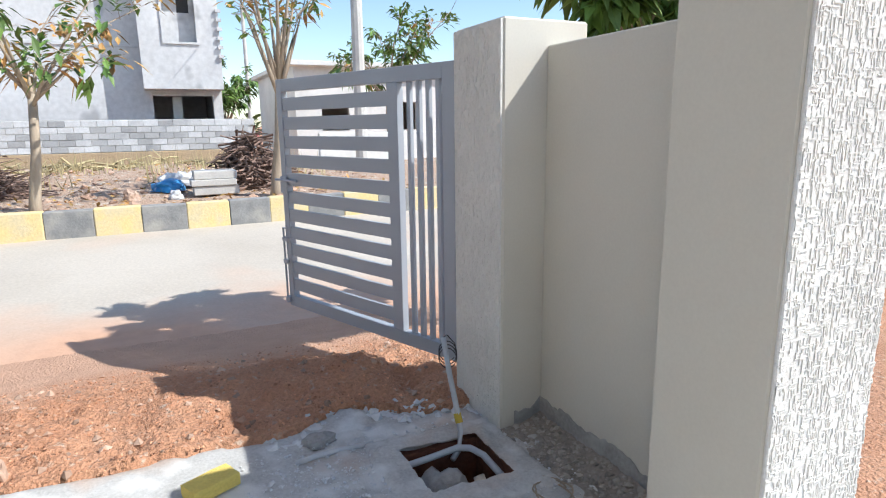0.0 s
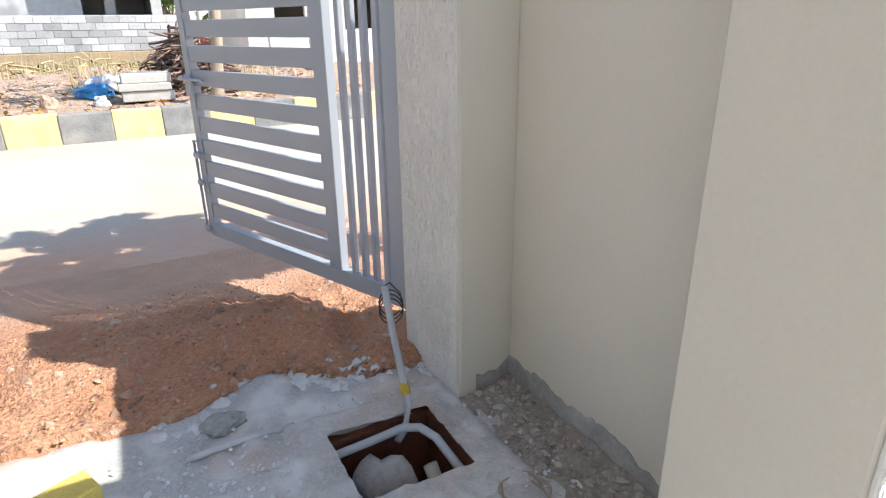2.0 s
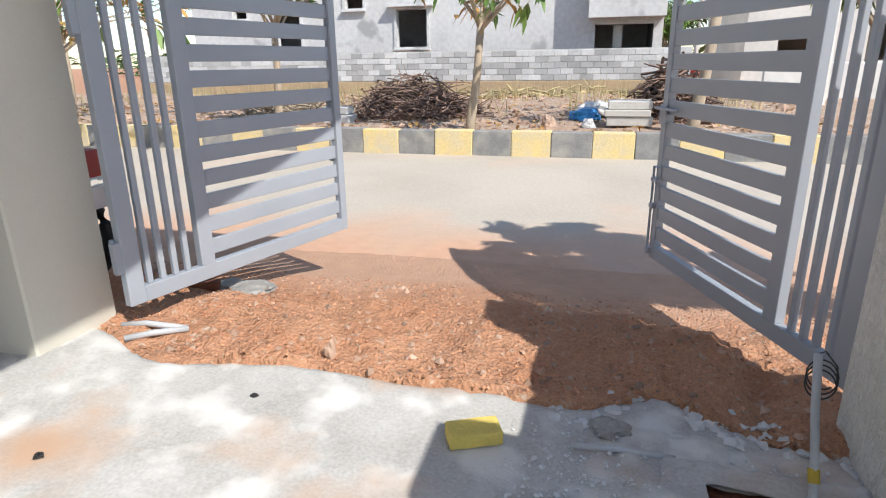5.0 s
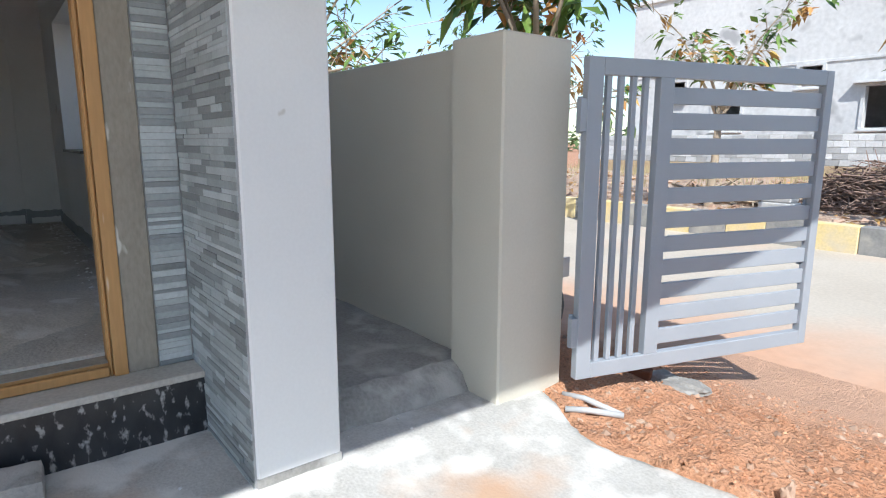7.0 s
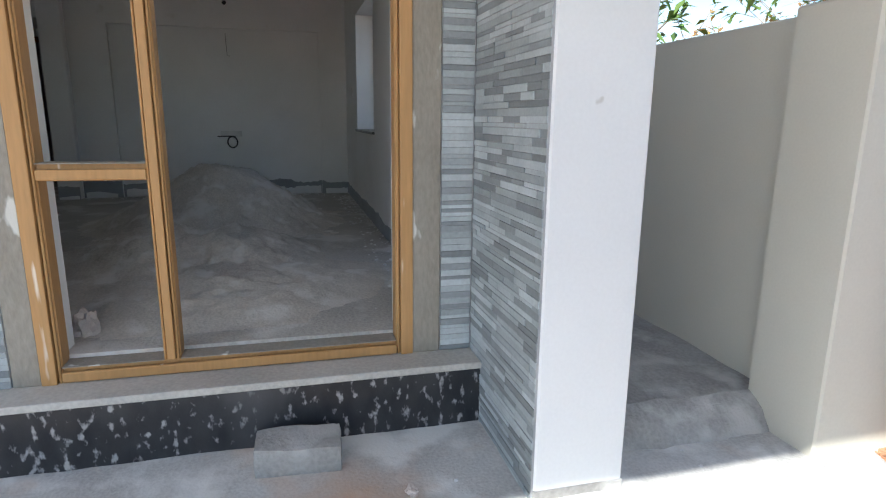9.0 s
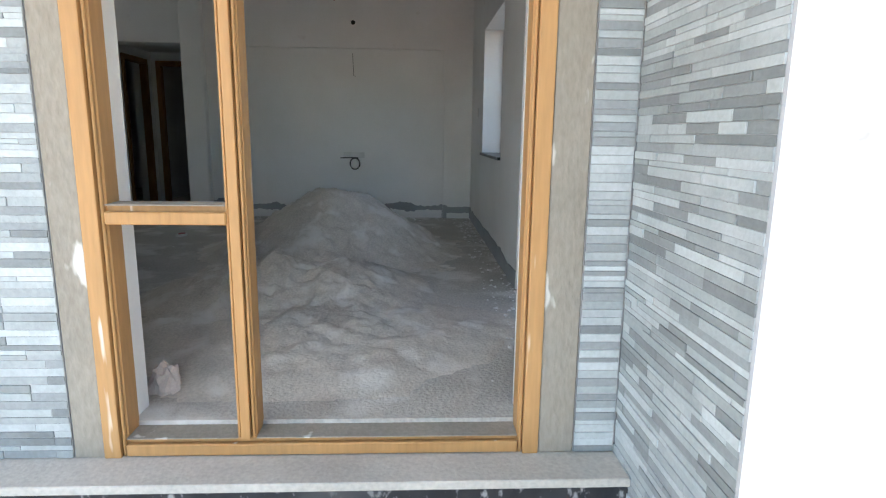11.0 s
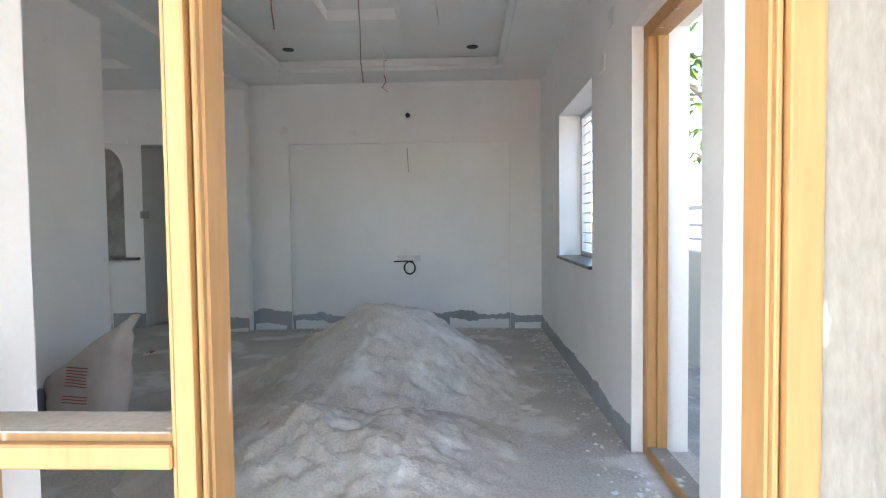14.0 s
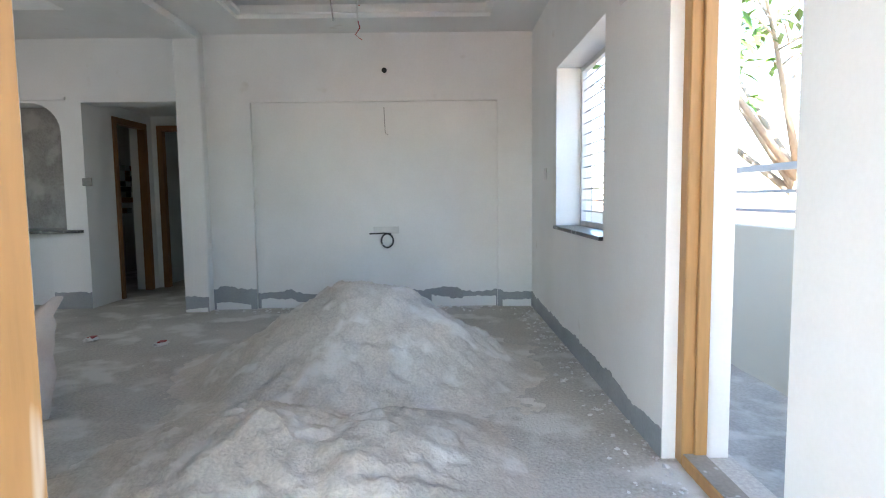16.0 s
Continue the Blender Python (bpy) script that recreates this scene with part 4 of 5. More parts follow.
tree("roadside tree with bunches of green leaves", -5.6, 12.3, 0.15, 1.9, 4.3, 1.9, 0.08, 9, 7, 0.25, 0.35, 18, (0.05, 0.0), 0.2)
tree("green roadside tree beside the utility pole", 7.2, 19.4, 0.1, 2.2, 5.2, 2.2, 0.12, 10, 16, 0.3, 0.1, 19, (0.0, 0.0), 0.2)
tree("small green tree far down the street", 2.6, 27.5, 0.1, 1.2, 3.9, 1.3, 0.1, 9, 24, 0.26, 0.0, 20, (0.0, 0.0), 0.0)
tree("small green tree far down the street", 4.0, 36, 0.1, 1.4, 5.2, 2.0, 0.12, 9, 24, 0.4, 0.05, 21, (0.0, 0.0), 0.0)

rnd = random.Random(31)
woods = bmesh.new()
for _ in range(2600):
    a = rnd.uniform(-70, 60)
    y = rnd.uniform(70, 84)
    hgt = 3.0 + 2.2 * noise.noise(Vector((a * 0.12, 0, 0))) + 1.2 * noise.noise(Vector((a * 0.5, 4, 0)))
    p = Vector((a, y, rnd.uniform(0.0, 1) ** 0.7 * hgt))
    leaf(woods, p, Vector((rnd.uniform(-1, 1), rnd.uniform(-1, 0.2), rnd.uniform(-0.3, 0.8))).normalized(), rnd.uniform(0.9, 1.9), 0.6, rnd)
tagged(part("distant_trees", woods, M_GREYGREEN), "line of distant green trees at the end of the street", "trees", kind="stuff")


# ---- verge clutter ----
def stones(bm, rnd, n, place, lo, hi, flat=0.6):
    for _ in range(n):
        x, y, z = place(rnd)
        s = lo + (hi - lo) * rnd.random() ** 2.5
        rot = Euler((rnd.uniform(-0.5, 0.5), rnd.uniform(-0.5, 0.5), rnd.uniform(0, 6.3))).to_matrix()
        base_vs = [Vector(c) for c in ((1, 0, 0), (0.3, 0.9, 0), (-0.8, 0.6, 0), (-0.8, -0.6, 0), (0.3, -0.95, 0))]
        ring = [bm.verts.new(Vector((x, y, z)) + rot @ (c * s * rnd.uniform(0.75, 1.15))) for c in base_vs]
        top = bm.verts.new(Vector((x, y, z)) + rot @ Vector((rnd.uniform(-0.2, 0.2) * s, rnd.uniform(-0.2, 0.2) * s, s * flat * rnd.uniform(0.7, 1.3))))
        low = bm.verts.new(Vector((x, y, z)) + rot @ Vector((0, 0, -s * flat)))
        for i in range(5):
            bm.faces.new((ring[i], ring[(i + 1) % 5], top))
            bm.faces.new((ring[(i + 1) % 5], ring[i], low))


rnd = random.Random(41)
bm = bmesh.new()
def on_dirt(r):
    x, y = r.uniform(-2.6, 2.2), 3.55 + 1.6 * r.random() ** 1.3
    return x, y, dirt_z(x, y)
stones(bm, rnd, 6500, on_dirt, 0.003, 0.013, 0.8)
tagged(part("gravel", bm, M_CLOD), "small stones and clods scattered in red soil", "gravel", kind="stuff")
bm = bmesh.new()
stones(bm, rnd, 380, on_dirt, 0.010, 0.034, 0.8)
tagged(part("gravel", bm, M_STONE), "larger pale stones lying in the red soil", "gravel", kind="stuff")
bm = bmesh.new()
def on_verge(r):
    x, y = r.uniform(-16, 5), 11.45 + 7.5 * r.random() ** 1.3
    return x, y, verge_z(x, y)
stones(bm, rnd, 1500, on_verge, 0.02, 0.13)
tagged(part("rubble", bm, M_STONE), "broken stones and rubble strewn over the verge", "rubble", kind="stuff")
bm = bmesh.new()
for _ in range(1500):
    x, y, z = on_verge(rnd)
    leaf(bm, Vector((x, y, z + 0.02)), Vector((rnd.uniform(-1, 1), rnd.uniform(-1, 1), rnd.uniform(0, 0.5))).normalized(), rnd.uniform(0.08, 0.22), 0.6, rnd)
tagged(part("fallen_leaves", bm, M_DRYLEAF), "dry fallen leaves lying on the verge", "leaf litter", kind="stuff")
bm = bmesh.new()
for _ in range(2200):
    x, y = rnd.uniform(-16, 4), rnd.uniform(14.5, 20.6)
    if noise.noise(Vector((x * 0.5, y * 0.5, 3))) < 0.0:
        continue
    h = rnd.uniform(0.15, 0.55)
    p = Vector((x, y, verge_z(x, y)))
    q = p + Vector((rnd.uniform(-0.12, 0.12), rnd.uniform(-0.12, 0.12), h))
    a, b, c = bm.verts.new(p + Vector((0.012, 0, 0))), bm.verts.new(p - Vector((0.012, 0, 0))), bm.verts.new(q)
    bm.faces.new((a, b, c))
tagged(part("dry_grass", bm, M_STRAW), "tufts of dry straw-coloured grass", "grass", kind="stuff")


def twig_heap(name, label, cx, cy, rx, ry, h, n, seed, material, thick):
    r = random.Random(seed)
    bm = bmesh.new()
    for _ in range(n):
        a, k = r.uniform(0, 6.283), math.sqrt(r.random())
        x, y = cx + rx * k * math.cos(a), cy + ry * k * math.sin(a)
        z = verge_z(x, y) + h * (1 - k * k) * r.uniform(0.0, 1.0)
        d = Vector((r.uniform(-1, 1), r.uniform(-1, 1), r.uniform(-0.25, 0.45))).normalized() * r.uniform(0.15, 0.5)
        p = Vector((x, y, z))
        tube(bm, [p - d, p + Vector((0, 0, 0.03)), p + d], [thick, thick * 0.8, thick * 0.4], 4, cap=False)
        if r.random() < 0.5:
            leaf(bm, p + d, d.normalized(), r.uniform(0.08, 0.18), 0.8, r)
    return thing(name, bm, material, label, "brushwood", kind="stuff")


twig_heap("brushwood_heap", "heap of dead purple-brown branches on the verge", -3.3, 14.0, 1.45, 0.9, 0.85, 900, 51, M_BRUSH, 0.016)
twig_heap("root_heap", "heap of dug-out brown roots beside the street tree", 1.95, 13.6, 0.7, 0.6, 1.1, 620, 52, M_BRUSH, 0.026)
twig_heap("root_heap", "dry stems and branches lying on the verge", -5.6, 13.4, 1.6, 0.7, 0.35, 240, 53, M_BARK, 0.025)
twig_heap("root_heap", "pale dry branches lying along the wall", -1.2, 18.5, 3.5, 0.5, 0.2, 120, 54, M_STRAW, 0.03)

stack = [(0.76, 1.54, 12.45, 12.95, 0.20, 0.36), (0.72, 1.50, 12.42, 12.94, 0.365, 0.48), (0.78, 1.52, 12.47, 12.97, 0.485, 0.63)]
for d in stack:
    thing("concrete_slab", boxes(d, bevel=0.012), M_POLE, "weathered concrete slab lying in a stack", "slab", group="slab stack")
for d in ((-4.75, -4.15, 12.5, 12.9, 0.12, 0.34), (-4.72, -4.2, 12.52, 12.88, 0.345, 0.5)):
    thing("concrete_slab", boxes(d, bevel=0.02), M_BLOCK, "pale concrete kerb stone lying on the verge", "slab", group="kerb stones")


def crumpled(name, label, category, c, r, material, seed, lump=0.45, fine=0.25, boxy=0.0, smooth=False):
    bm = bmesh.new()
    bmesh.ops.create_icosphere(bm, subdivisions=3, radius=1.0)
    for v in bm.verts:
        v.co = v.co.lerp(v.co / max(abs(v.co.x), abs(v.co.y), abs(v.co.z)), boxy)
        k = 1 + lump * noise.noise(v.co * 1.7 + Vector((seed, 0, 0))) + fine * noise.noise(v.co * 4.5 + Vector((0, seed, 0)))
        v.co = Vector((v.co.x * r[0] * k, v.co.y * r[1] * k, max(-0.3, v.co.z) * r[2] * k)) + Vector(c)
    return thing(name, bm, material, label, category, smooth=smooth)


crumpled("plastic_bag", "crumpled blue plastic sheet among the rubble", "bag", (0.35, 13.4, verge_z(0.35, 13.4) + 0.05), (0.32, 0.25, 0.16), M_BLUE, 3)
for i, (x, y) in enumerate(((0.75, 14.0), (0.45, 14.3), (1.05, 14.2))):
    crumpled("plastic_bag", "crumpled white plastic bag among the rubble", "bag", (x, y, verge_z(x, y) + 0.08), (0.3, 0.22, 0.2), M_LITTERWHITE, 5 + i)
crumpled("stone", "large grey boulder on the verge", "stone", (-0.25, 12.5, verge_z(-0.25, 12.5) + 0.06), (0.13, 0.12, 0.16), M_STONE, 9)
crumpled("stone", "large grey boulder on the verge", "stone", (0.45, 12.45, verge_z(0.45, 12.45) + 0.04), (0.12, 0.12, 0.12), M_BLOCK, 12)


# ---- motorbike ----
def motorbike(m):
    b = base("motorbike", "red and black motorbike parked outside the wall", "motorbike", m)
    for x in (-0.62, 0.62):
        bm = tube(bmesh.new(), [(x + 0.27 * math.cos(a), 0, 0.30 + 0.27 * math.sin(a)) for a in [2 * math.pi * k / 20 for k in range(21)]], 0.045, 8, cap=False)
        w = part("wheel", bm, M_BLACK, b)
        part("rim", tube(bmesh.new(), [(x, -0.05, 0.3), (x, 0.05, 0.3)], 0.16, 14), M_METAL, w)
    part("tank", boxes((0.0, 0.48, -0.14, 0.14, 0.72, 0.98), bevel=0.07, segments=3), M_RED, b)
    part("seat", boxes((-0.62, 0.02, -0.13, 0.13, 0.76, 0.86), bevel=0.04, segments=2), M_BLACK, b)
    part("engine", boxes((-0.15, 0.3, -0.16, 0.16, 0.28, 0.68), bevel=0.05, segments=2), M_METAL, b)
    part("tail", boxes((-0.85, -0.55, -0.10, 0.10, 0.68, 0.86), bevel=0.04, segments=2), M_RED, b)
    part("plate", boxes((-0.90, -0.885, -0.10, 0.10, 0.50, 0.64), bevel=0.003), M_LITTERWHITE, b)
    part("handlebar", tube(bmesh.new(), [(0.38, -0.36, 1.08), (0.46, -0.15, 1.04), (0.46, 0.15, 1.04), (0.38, 0.36, 1.08)], 0.016, 8), M_BLACK, b)
    part("headlamp", boxes((0.58, 0.74, -0.1, 0.1, 0.82, 1.02), bevel=0.05, segments=2), M_BLACK, b)
    for y in (-0.09, 0.09):
        part("fork", tube(bmesh.new(), [(0.62, y, 0.30), (0.46, y, 1.02)], 0.02, 8), M_METAL, b)
    part("side_stand", tube(bmesh.new(), [(0.0, 0.1, 0.3), (-0.05, 0.26, 0.0)], 0.012, 6), M_METAL, b)


motorbike(pose(-3.28, 4.42, dirt_z(-3.28, 4.42) - 0.02, 0, 0, 180))


# ---- porch things ----
def sponge():
    bm = boxes((-0.10, 0.10, -0.055, 0.055, 0.0, 0.055), bevel=0.008, segments=2)
    bmesh.ops.subdivide_edges(bm, edges=bm.edges[:], cuts=2, use_grid_fill=True)
    for v in bm.verts:
        v.co += Vector((1, 1, 1)) * 0.003 * noise.noise(v.co * 40)
    ob = thing("foam_block", bm, M_YELLOW, "yellow foam float block lying on the porch floor", "foam block")
    ob.matrix_world = pose(0.228, 3.28, porch_z(0.23, 3.28) + 0.004, 0, 0, 24)


sponge()


def rough_block():
    bm = boxes((-0.175, 0.175, -0.10, 0.10, 0, 0.125), bevel=0.03, segments=2)
    bmesh.ops.subdivide_edges(bm, edges=bm.edges[:], cuts=3, use_grid_fill=True)
    for v in bm.verts:
        v.co += Vector((0.4, 0.4, 1)) * (0.012 * noise.noise(v.co * 7) + 0.005 * noise.noise(v.co * 30))
    ob = thing("concrete_block", bm, M_CEMENT, "rough chipped concrete block standing by the step", "concrete block")
    ob.matrix_world = pose(-2.29, 1.21, porch_z(-2.3, 1.2) - 0.01, 0, 0, 87)


rough_block()

# inspection pit
pit = base("floor_pit", "open brick inspection pit in the porch floor", "pit", kind="structure")
zt = porch_z(1.23, 3.05)
part("lining", boxes((PIT[0] - 0.06, PIT[0] + 0.02, PIT[2], PIT[3], -0.75, zt - 0.01), (PIT[1] - 0.02, PIT[1] + 0.06, PIT[2], PIT[3], -0.75, zt - 0.01), (PIT[0] - 0.06, PIT[1] + 0.06, PIT[2] - 0.06, PIT[2] + 0.02, -0.75, zt - 0.01), (PIT[0] - 0.06, PIT[1] + 0.06, PIT[3] - 0.02, PIT[3] + 0.06, -0.75, zt - 0.01), (PIT[0] - 0.06, PIT[1] + 0.06, PIT[2] - 0.06, PIT[3] + 0.06, -0.80, -0.75)), M_BRICKRED, pit)


rim = terrain(spread(-0.26, 0.69, 0.02), spread(-0.26, 0.68, 0.02), lambda u, v: 0)
for v in rim.verts:
    u, w = v.co.x, v.co.y
    x, y = PIT[0] + u, PIT[2] + w
    inside = min(u, (PIT[1] - PIT[0]) - u, w, (PIT[3] - PIT[2]) - w)
    out = max(-inside, 0)
    v.co = (x, y, porch_z(x, y) + 0.030 * lerp((0.13 + 0.02 * fbm(x, y, 6) - out) / 0.025, 0, 1) - 0.010 + 0.010 * fbm(x, y, 9) + 0.010 * fbm(x, y, 26))
bmesh.ops.delete(rim, geom=[f for f in rim.faces if PIT[0] + 0.02 < f.calc_center_median().x < PIT[1] - 0.02 and PIT[2] + 0.02 < f.calc_center_median().y < PIT[3] - 0.02], context="FACES")
part("rim", rim, M_PORCH, pit, "lumpy pale cement rim", smooth=True)


def pipe(name, label, pts, r, material, bands=()):
    p = thing(name, tube(bmesh.new(), pts, r, 10), material, label, "pipe", smooth=True)
    for a, b in bands:
        part("joint", tube(bmesh.new(), [a, b], r * 1.35, 10), M_YBAND, p, "yellow tape joint")
    return p


pipe("conduit_pipe", "grey plastic conduit rising from the pit beside the gate", [(1.282, 3.195, -0.14), (1.332, 3.225, -0.12), (1.362, 3.265, -0.05), (1.362, 3.305, 0.06), (1.362, 3.375, 0.20), (1.377, 3.475, 0.36)], 0.014, M_PVC, [((1.362, 3.275, -0.01), (1.362, 3.300, 0.03))])
pipe("conduit_pipe", "grey plastic conduit lying across the pit", [(0.982, 3.195, -0.11), (1.162, 3.195, -0.10), (1.302, 3.185, -0.08), (1.357, 3.155, -0.08), (1.382, 3.075, -0.08), (1.392, 2.865, -0.11)], 0.016, M_PVC)
pipe("conduit_pipe", "grey plastic conduit half buried in the porch floor", [(0.58, 3.35, porch_z(0.58, 3.3)), (0.75, 3.368, porch_z(0.75, 3.4) + 0.008), (0.95, 3.372, porch_z(0.95, 3.4) + 0.004)], 0.013, M_PVC)
pipe("drain_pipe", "cream plastic pipe stub in the pit", [(1.365, 2.92, -0.34), (1.335, 3.036, -0.15)], 0.026, M_CREAMPVC)
crumpled("cement_bag", "grey cement bag lying in the inspection pit", "bag", (1.165, 3.06, -0.30), (0.105, 0.10, 0.18), M_CEMENT, 21, 0.16, 0.07, 0.75, True)
for pts in ([(-1.72, 3.72, 0.04), (-1.60, 3.76, 0.045), (-1.38, 3.78, 0.03)], [(-1.58, 3.58, 0.045), (-1.48, 3.66, 0.05), (-1.36, 3.77, 0.035)]):
    pipe("conduit_pipe", "grey plastic pipe lying on soil beside the pillar", pts, 0.016, M_PVC)
coil = bmesh.new()
tube(coil, [(1.40 + 0.05 * math.cos(a), 3.47 + 0.02 * math.sin(a), 0.24 + 0.05 * math.sin(a) + 0.003 * a) for a in [0.35 * k for k in range(52)]], 0.003, 5)
tube(coil, [(1.377, 3.475, 0.36), (1.40, 3.48, 0.37), (1.44, 3.47, 0.32), (1.45, 3.47, 0.25)], 0.003, 5)
thing("wire_coil", coil, M_BLACK, "coil of thin dark wire hanging from the conduit", "wire")
rope = bmesh.new()
tube(rope, [(1.49 + (0.075 + 0.02 * math.sin(1.3 * a)) * math.cos(a), 2.70 + (0.095 + 0.02 * math.cos(1.7 * a)) * math.sin(a), porch_z(1.5, 2.7) + 0.010 + 0.006 * math.sin(2.3 * a) ** 2) for a in [0.3 * k for k in range(44)]], 0.004, 5)
thing("rope_coil", rope, M_BARK, "loop of brown coir rope on the porch floor", "rope")
rnd = random.Random(61)
bm = bmesh.new()
def porch_edge(r):
    x = r.uniform(0.5, 1.75)
    y = dirt_edge(x) + r.uniform(-0.12, 0.16)
    return x, y, porch_z(x, y) - 0.01
stones(bm, rnd, 260, porch_edge, 0.010, 0.055)
def wall_foot(r):
    y = r.uniform(2.3, 3.2)
    x = 1.81 - 0.30 * r.random() ** 1.5
    return x, y, porch_z(x, y)
def spoil_z(x, y):
    w = lerp((x - 1.50) / 0.12, 0, 1) * lerp((y - 2.30) / 0.1, 0, 1)
    return porch_z(x, y) - 0.02 + w * (0.028 + 0.05 * lerp((x - 1.62) / 0.2, 0, 1) ** 2 + 0.018 * fbm(x, y, 7.0, 4, 2.0) + 0.012 * fbm(x, y, 24.0, 3, 5.0))


structure("floor_spoil", terrain(spread(1.47, 1.83, 0.015), spread(2.25, 3.26, 0.015), spoil_z), M_SPOIL, "dirty mortar spoil heaped along the wall foot", smooth=True)
spoil_bm = bmesh.new()
stones(spoil_bm, rnd, 700, lambda r: (lambda x, y: (x, y, spoil_z(x, y)))(1.81 - 0.27 * r.random() ** 1.2, r.uniform(2.33, 3.24)), 0.004, 0.026)
tagged(part("mortar_lumps", spoil_bm, M_SPOILSTONE), "lumps of broken mortar in the spoil at the wall foot", "rubble", kind="stuff")
def anywhere(r):
    x, y = r.uniform(-2.4, 1.7), r.uniform(0.0, 3.4)
    return x, y, porch_z(x, y)
def round_pit(r):
    x, y = r.uniform(0.35, 1.8), r.uniform(2.1, 3.45)
    if PIT[0] - 0.03 < x < PIT[1] + 0.03 and PIT[2] - 0.03 < y < PIT[3] + 0.03:
        x = 0.5 + 0.3 * r.random()
    return x, y, porch_z(x, y) + 0.004
stones(bm, rnd, 2200, round_pit, 0.002, 0.013)
stones(bm, rnd, 26, round_pit, 0.012, 0.036, 0.4)
stones(bm, rnd, 60, anywhere, 0.004, 0.014)
tagged(part("cement_rubble", bm, M_BLOCK), "broken bits of cement along the porch edge", "rubble", kind="stuff")
crumpled("stone", "pale stone standing in the soil at the porch edge", "stone", (-0.55, 3.72, 0.01), (0.025, 0.025, 0.06), M_STONE, 31)
crumpled("concrete_chunk", "broken grey concrete chunk lying under the gate", "rubble", (-1.50, 4.50, dirt_z(-1.50, 4.50) + 0.0), (0.20, 0.11, 0.05), M_CEMENT, 35)
crumpled("concrete_chunk", "broken grey concrete chunk at the porch edge", "rubble", (0.72, 3.50, porch_z(0.7, 3.5) + 0.0), (0.08, 0.05, 0.035), M_CEMENT, 36)
brick_ob = thing("brick", boxes((-0.11, 0.11, -0.05, 0.05, 0, 0.07), bevel=0.008), M_BRICKRED, "broken red brick lying in the soil", "brick")
brick_ob.matrix_world = pose(-1.72, 4.36, dirt_z(-1.72, 4.36) - 0.03, 0, 6, 24)
crumpled("paper_scrap", "crumpled scrap of paper on the porch floor", "paper", (-1.97, 1.62, porch_z(-1.97, 1.6) + 0.008), (0.035, 0.025, 0.012), M_SACK, 33)
for i, (x, y) in enumerate(((-1.2, 2.75), (-1.0, 1.95), (-0.7, 3.3))):
    crumpled("pebble", "small dark pebble on the porch floor", "pebble", (x, y, porch_z(x, y) + 0.006), (0.016, 0.014, 0.01), M_BLACK, 40 + i)

# ---- room things ----
def sack(name, label, m, w, h, d, seed):
    """A slack woven sack with a gathered, torn mouth."""
    bm = bmesh.new()
    rings = []
    for i in range(13):
        t = i / 12
        sq = 1.0 - 0.35 * max(0, t - 0.55) / 0.45
        ring = []
        for k in range(20):
            a = 2 * math.pi * k / 20
            ca, sa = math.cos(a), math.sin(a)
            e = 0.55
            x = w / 2 * math.copysign(abs(ca) ** e, ca) * (0.85 + 0.25 * math.sin(math.pi * min(t * 1.4, 1)))
            y = d / 2 * math.copysign(abs(sa) ** e, sa) * sq * (1.1 - 0.7 * max(0, t - 0.6) / 0.4)
            x = w / 2 - (w / 2 - x) * (1 - 0.8 * max(0, t - 0.4) / 0.6)
            p = Vector((x, y + 0.10 * t * t, h * t + (0.10 * w * ca if i == 12 else 0)))
            p += Vector((1, 1, 0.4)) * (0.035 * noise.noise(p * 7 + Vector((seed, 0, 0))) + 0.015 * noise.noise(p * 20))
            ring.append(bm.verts.new(p))
        rings.append(ring)
    for a, b in zip(rings, rings[1:]):
        for k in range(20):
            bm.faces.new((a[k], a[(k + 1) % 20], b[(k + 1) % 20], b[k]))
    bm.faces.new(rings[0][::-1])
    s = thing(name, bm, M_SACK, label, "sack", smooth=True)
    s.matrix_world = m
    for z0 in (0.10, 0.115, 0.13, 0.18, 0.195, 0.21, 0.225, 0.24, 0.255, 0.27):
        stripe = bmesh.new()
        pts = []
        for k in range(9):
            u = -0.1 + 0.75 * k / 8
            pts.append(u * w / 2)
        lo = [stripe.verts.new((x, -d / 2 * 1.16 + 0.035 * noise.noise(Vector((x * 7 + seed, 0, z0 * 7))), z0 * h / 0.5)) for x in pts]
        hi = [stripe.verts.new((x, -d / 2 * 1.16 + 0.035 * noise.noise(Vector((x * 7 + seed, 0, z0 * 7))), (z0 + 0.006) * h / 0.5)) for x in pts]
        for k in range(8):
            stripe.faces.new((lo[k], lo[k + 1], hi[k + 1], hi[k]))
        part("print_line", stripe, M_FADEDRED, s, "faded red printed line")
    return s


sack("cement_sack", "half-empty woven cement sack with faded red print against the wall", pose(-5.10, -1.17, FZ - 0.005, -8, 0, 78), 0.46, 0.60, 0.26, 4.0)
crumpled("torn_sack", "torn white plastic sack lying on the room floor", "sack", (-2.98, 0.27, FZ + 0.02), (0.07, 0.06, 0.09), M_SACK, 52)
for i, (x, y) in enumerate(((-6.67, -1.08), (-6.85, -1.72))):
    w = crumpled("wrapper", "crumpled red and white wrapper on the floor", "litter", (x, y, FZ + 0.012), (0.07, 0.05, 0.02), M_LITTERWHITE, 60 + i)
    part("red_print", boxes((x - 0.045, x + 0.03, y - 0.02, y + 0.03, FZ + 0.022, FZ + 0.034), bevel=0.004), M_RED, w)

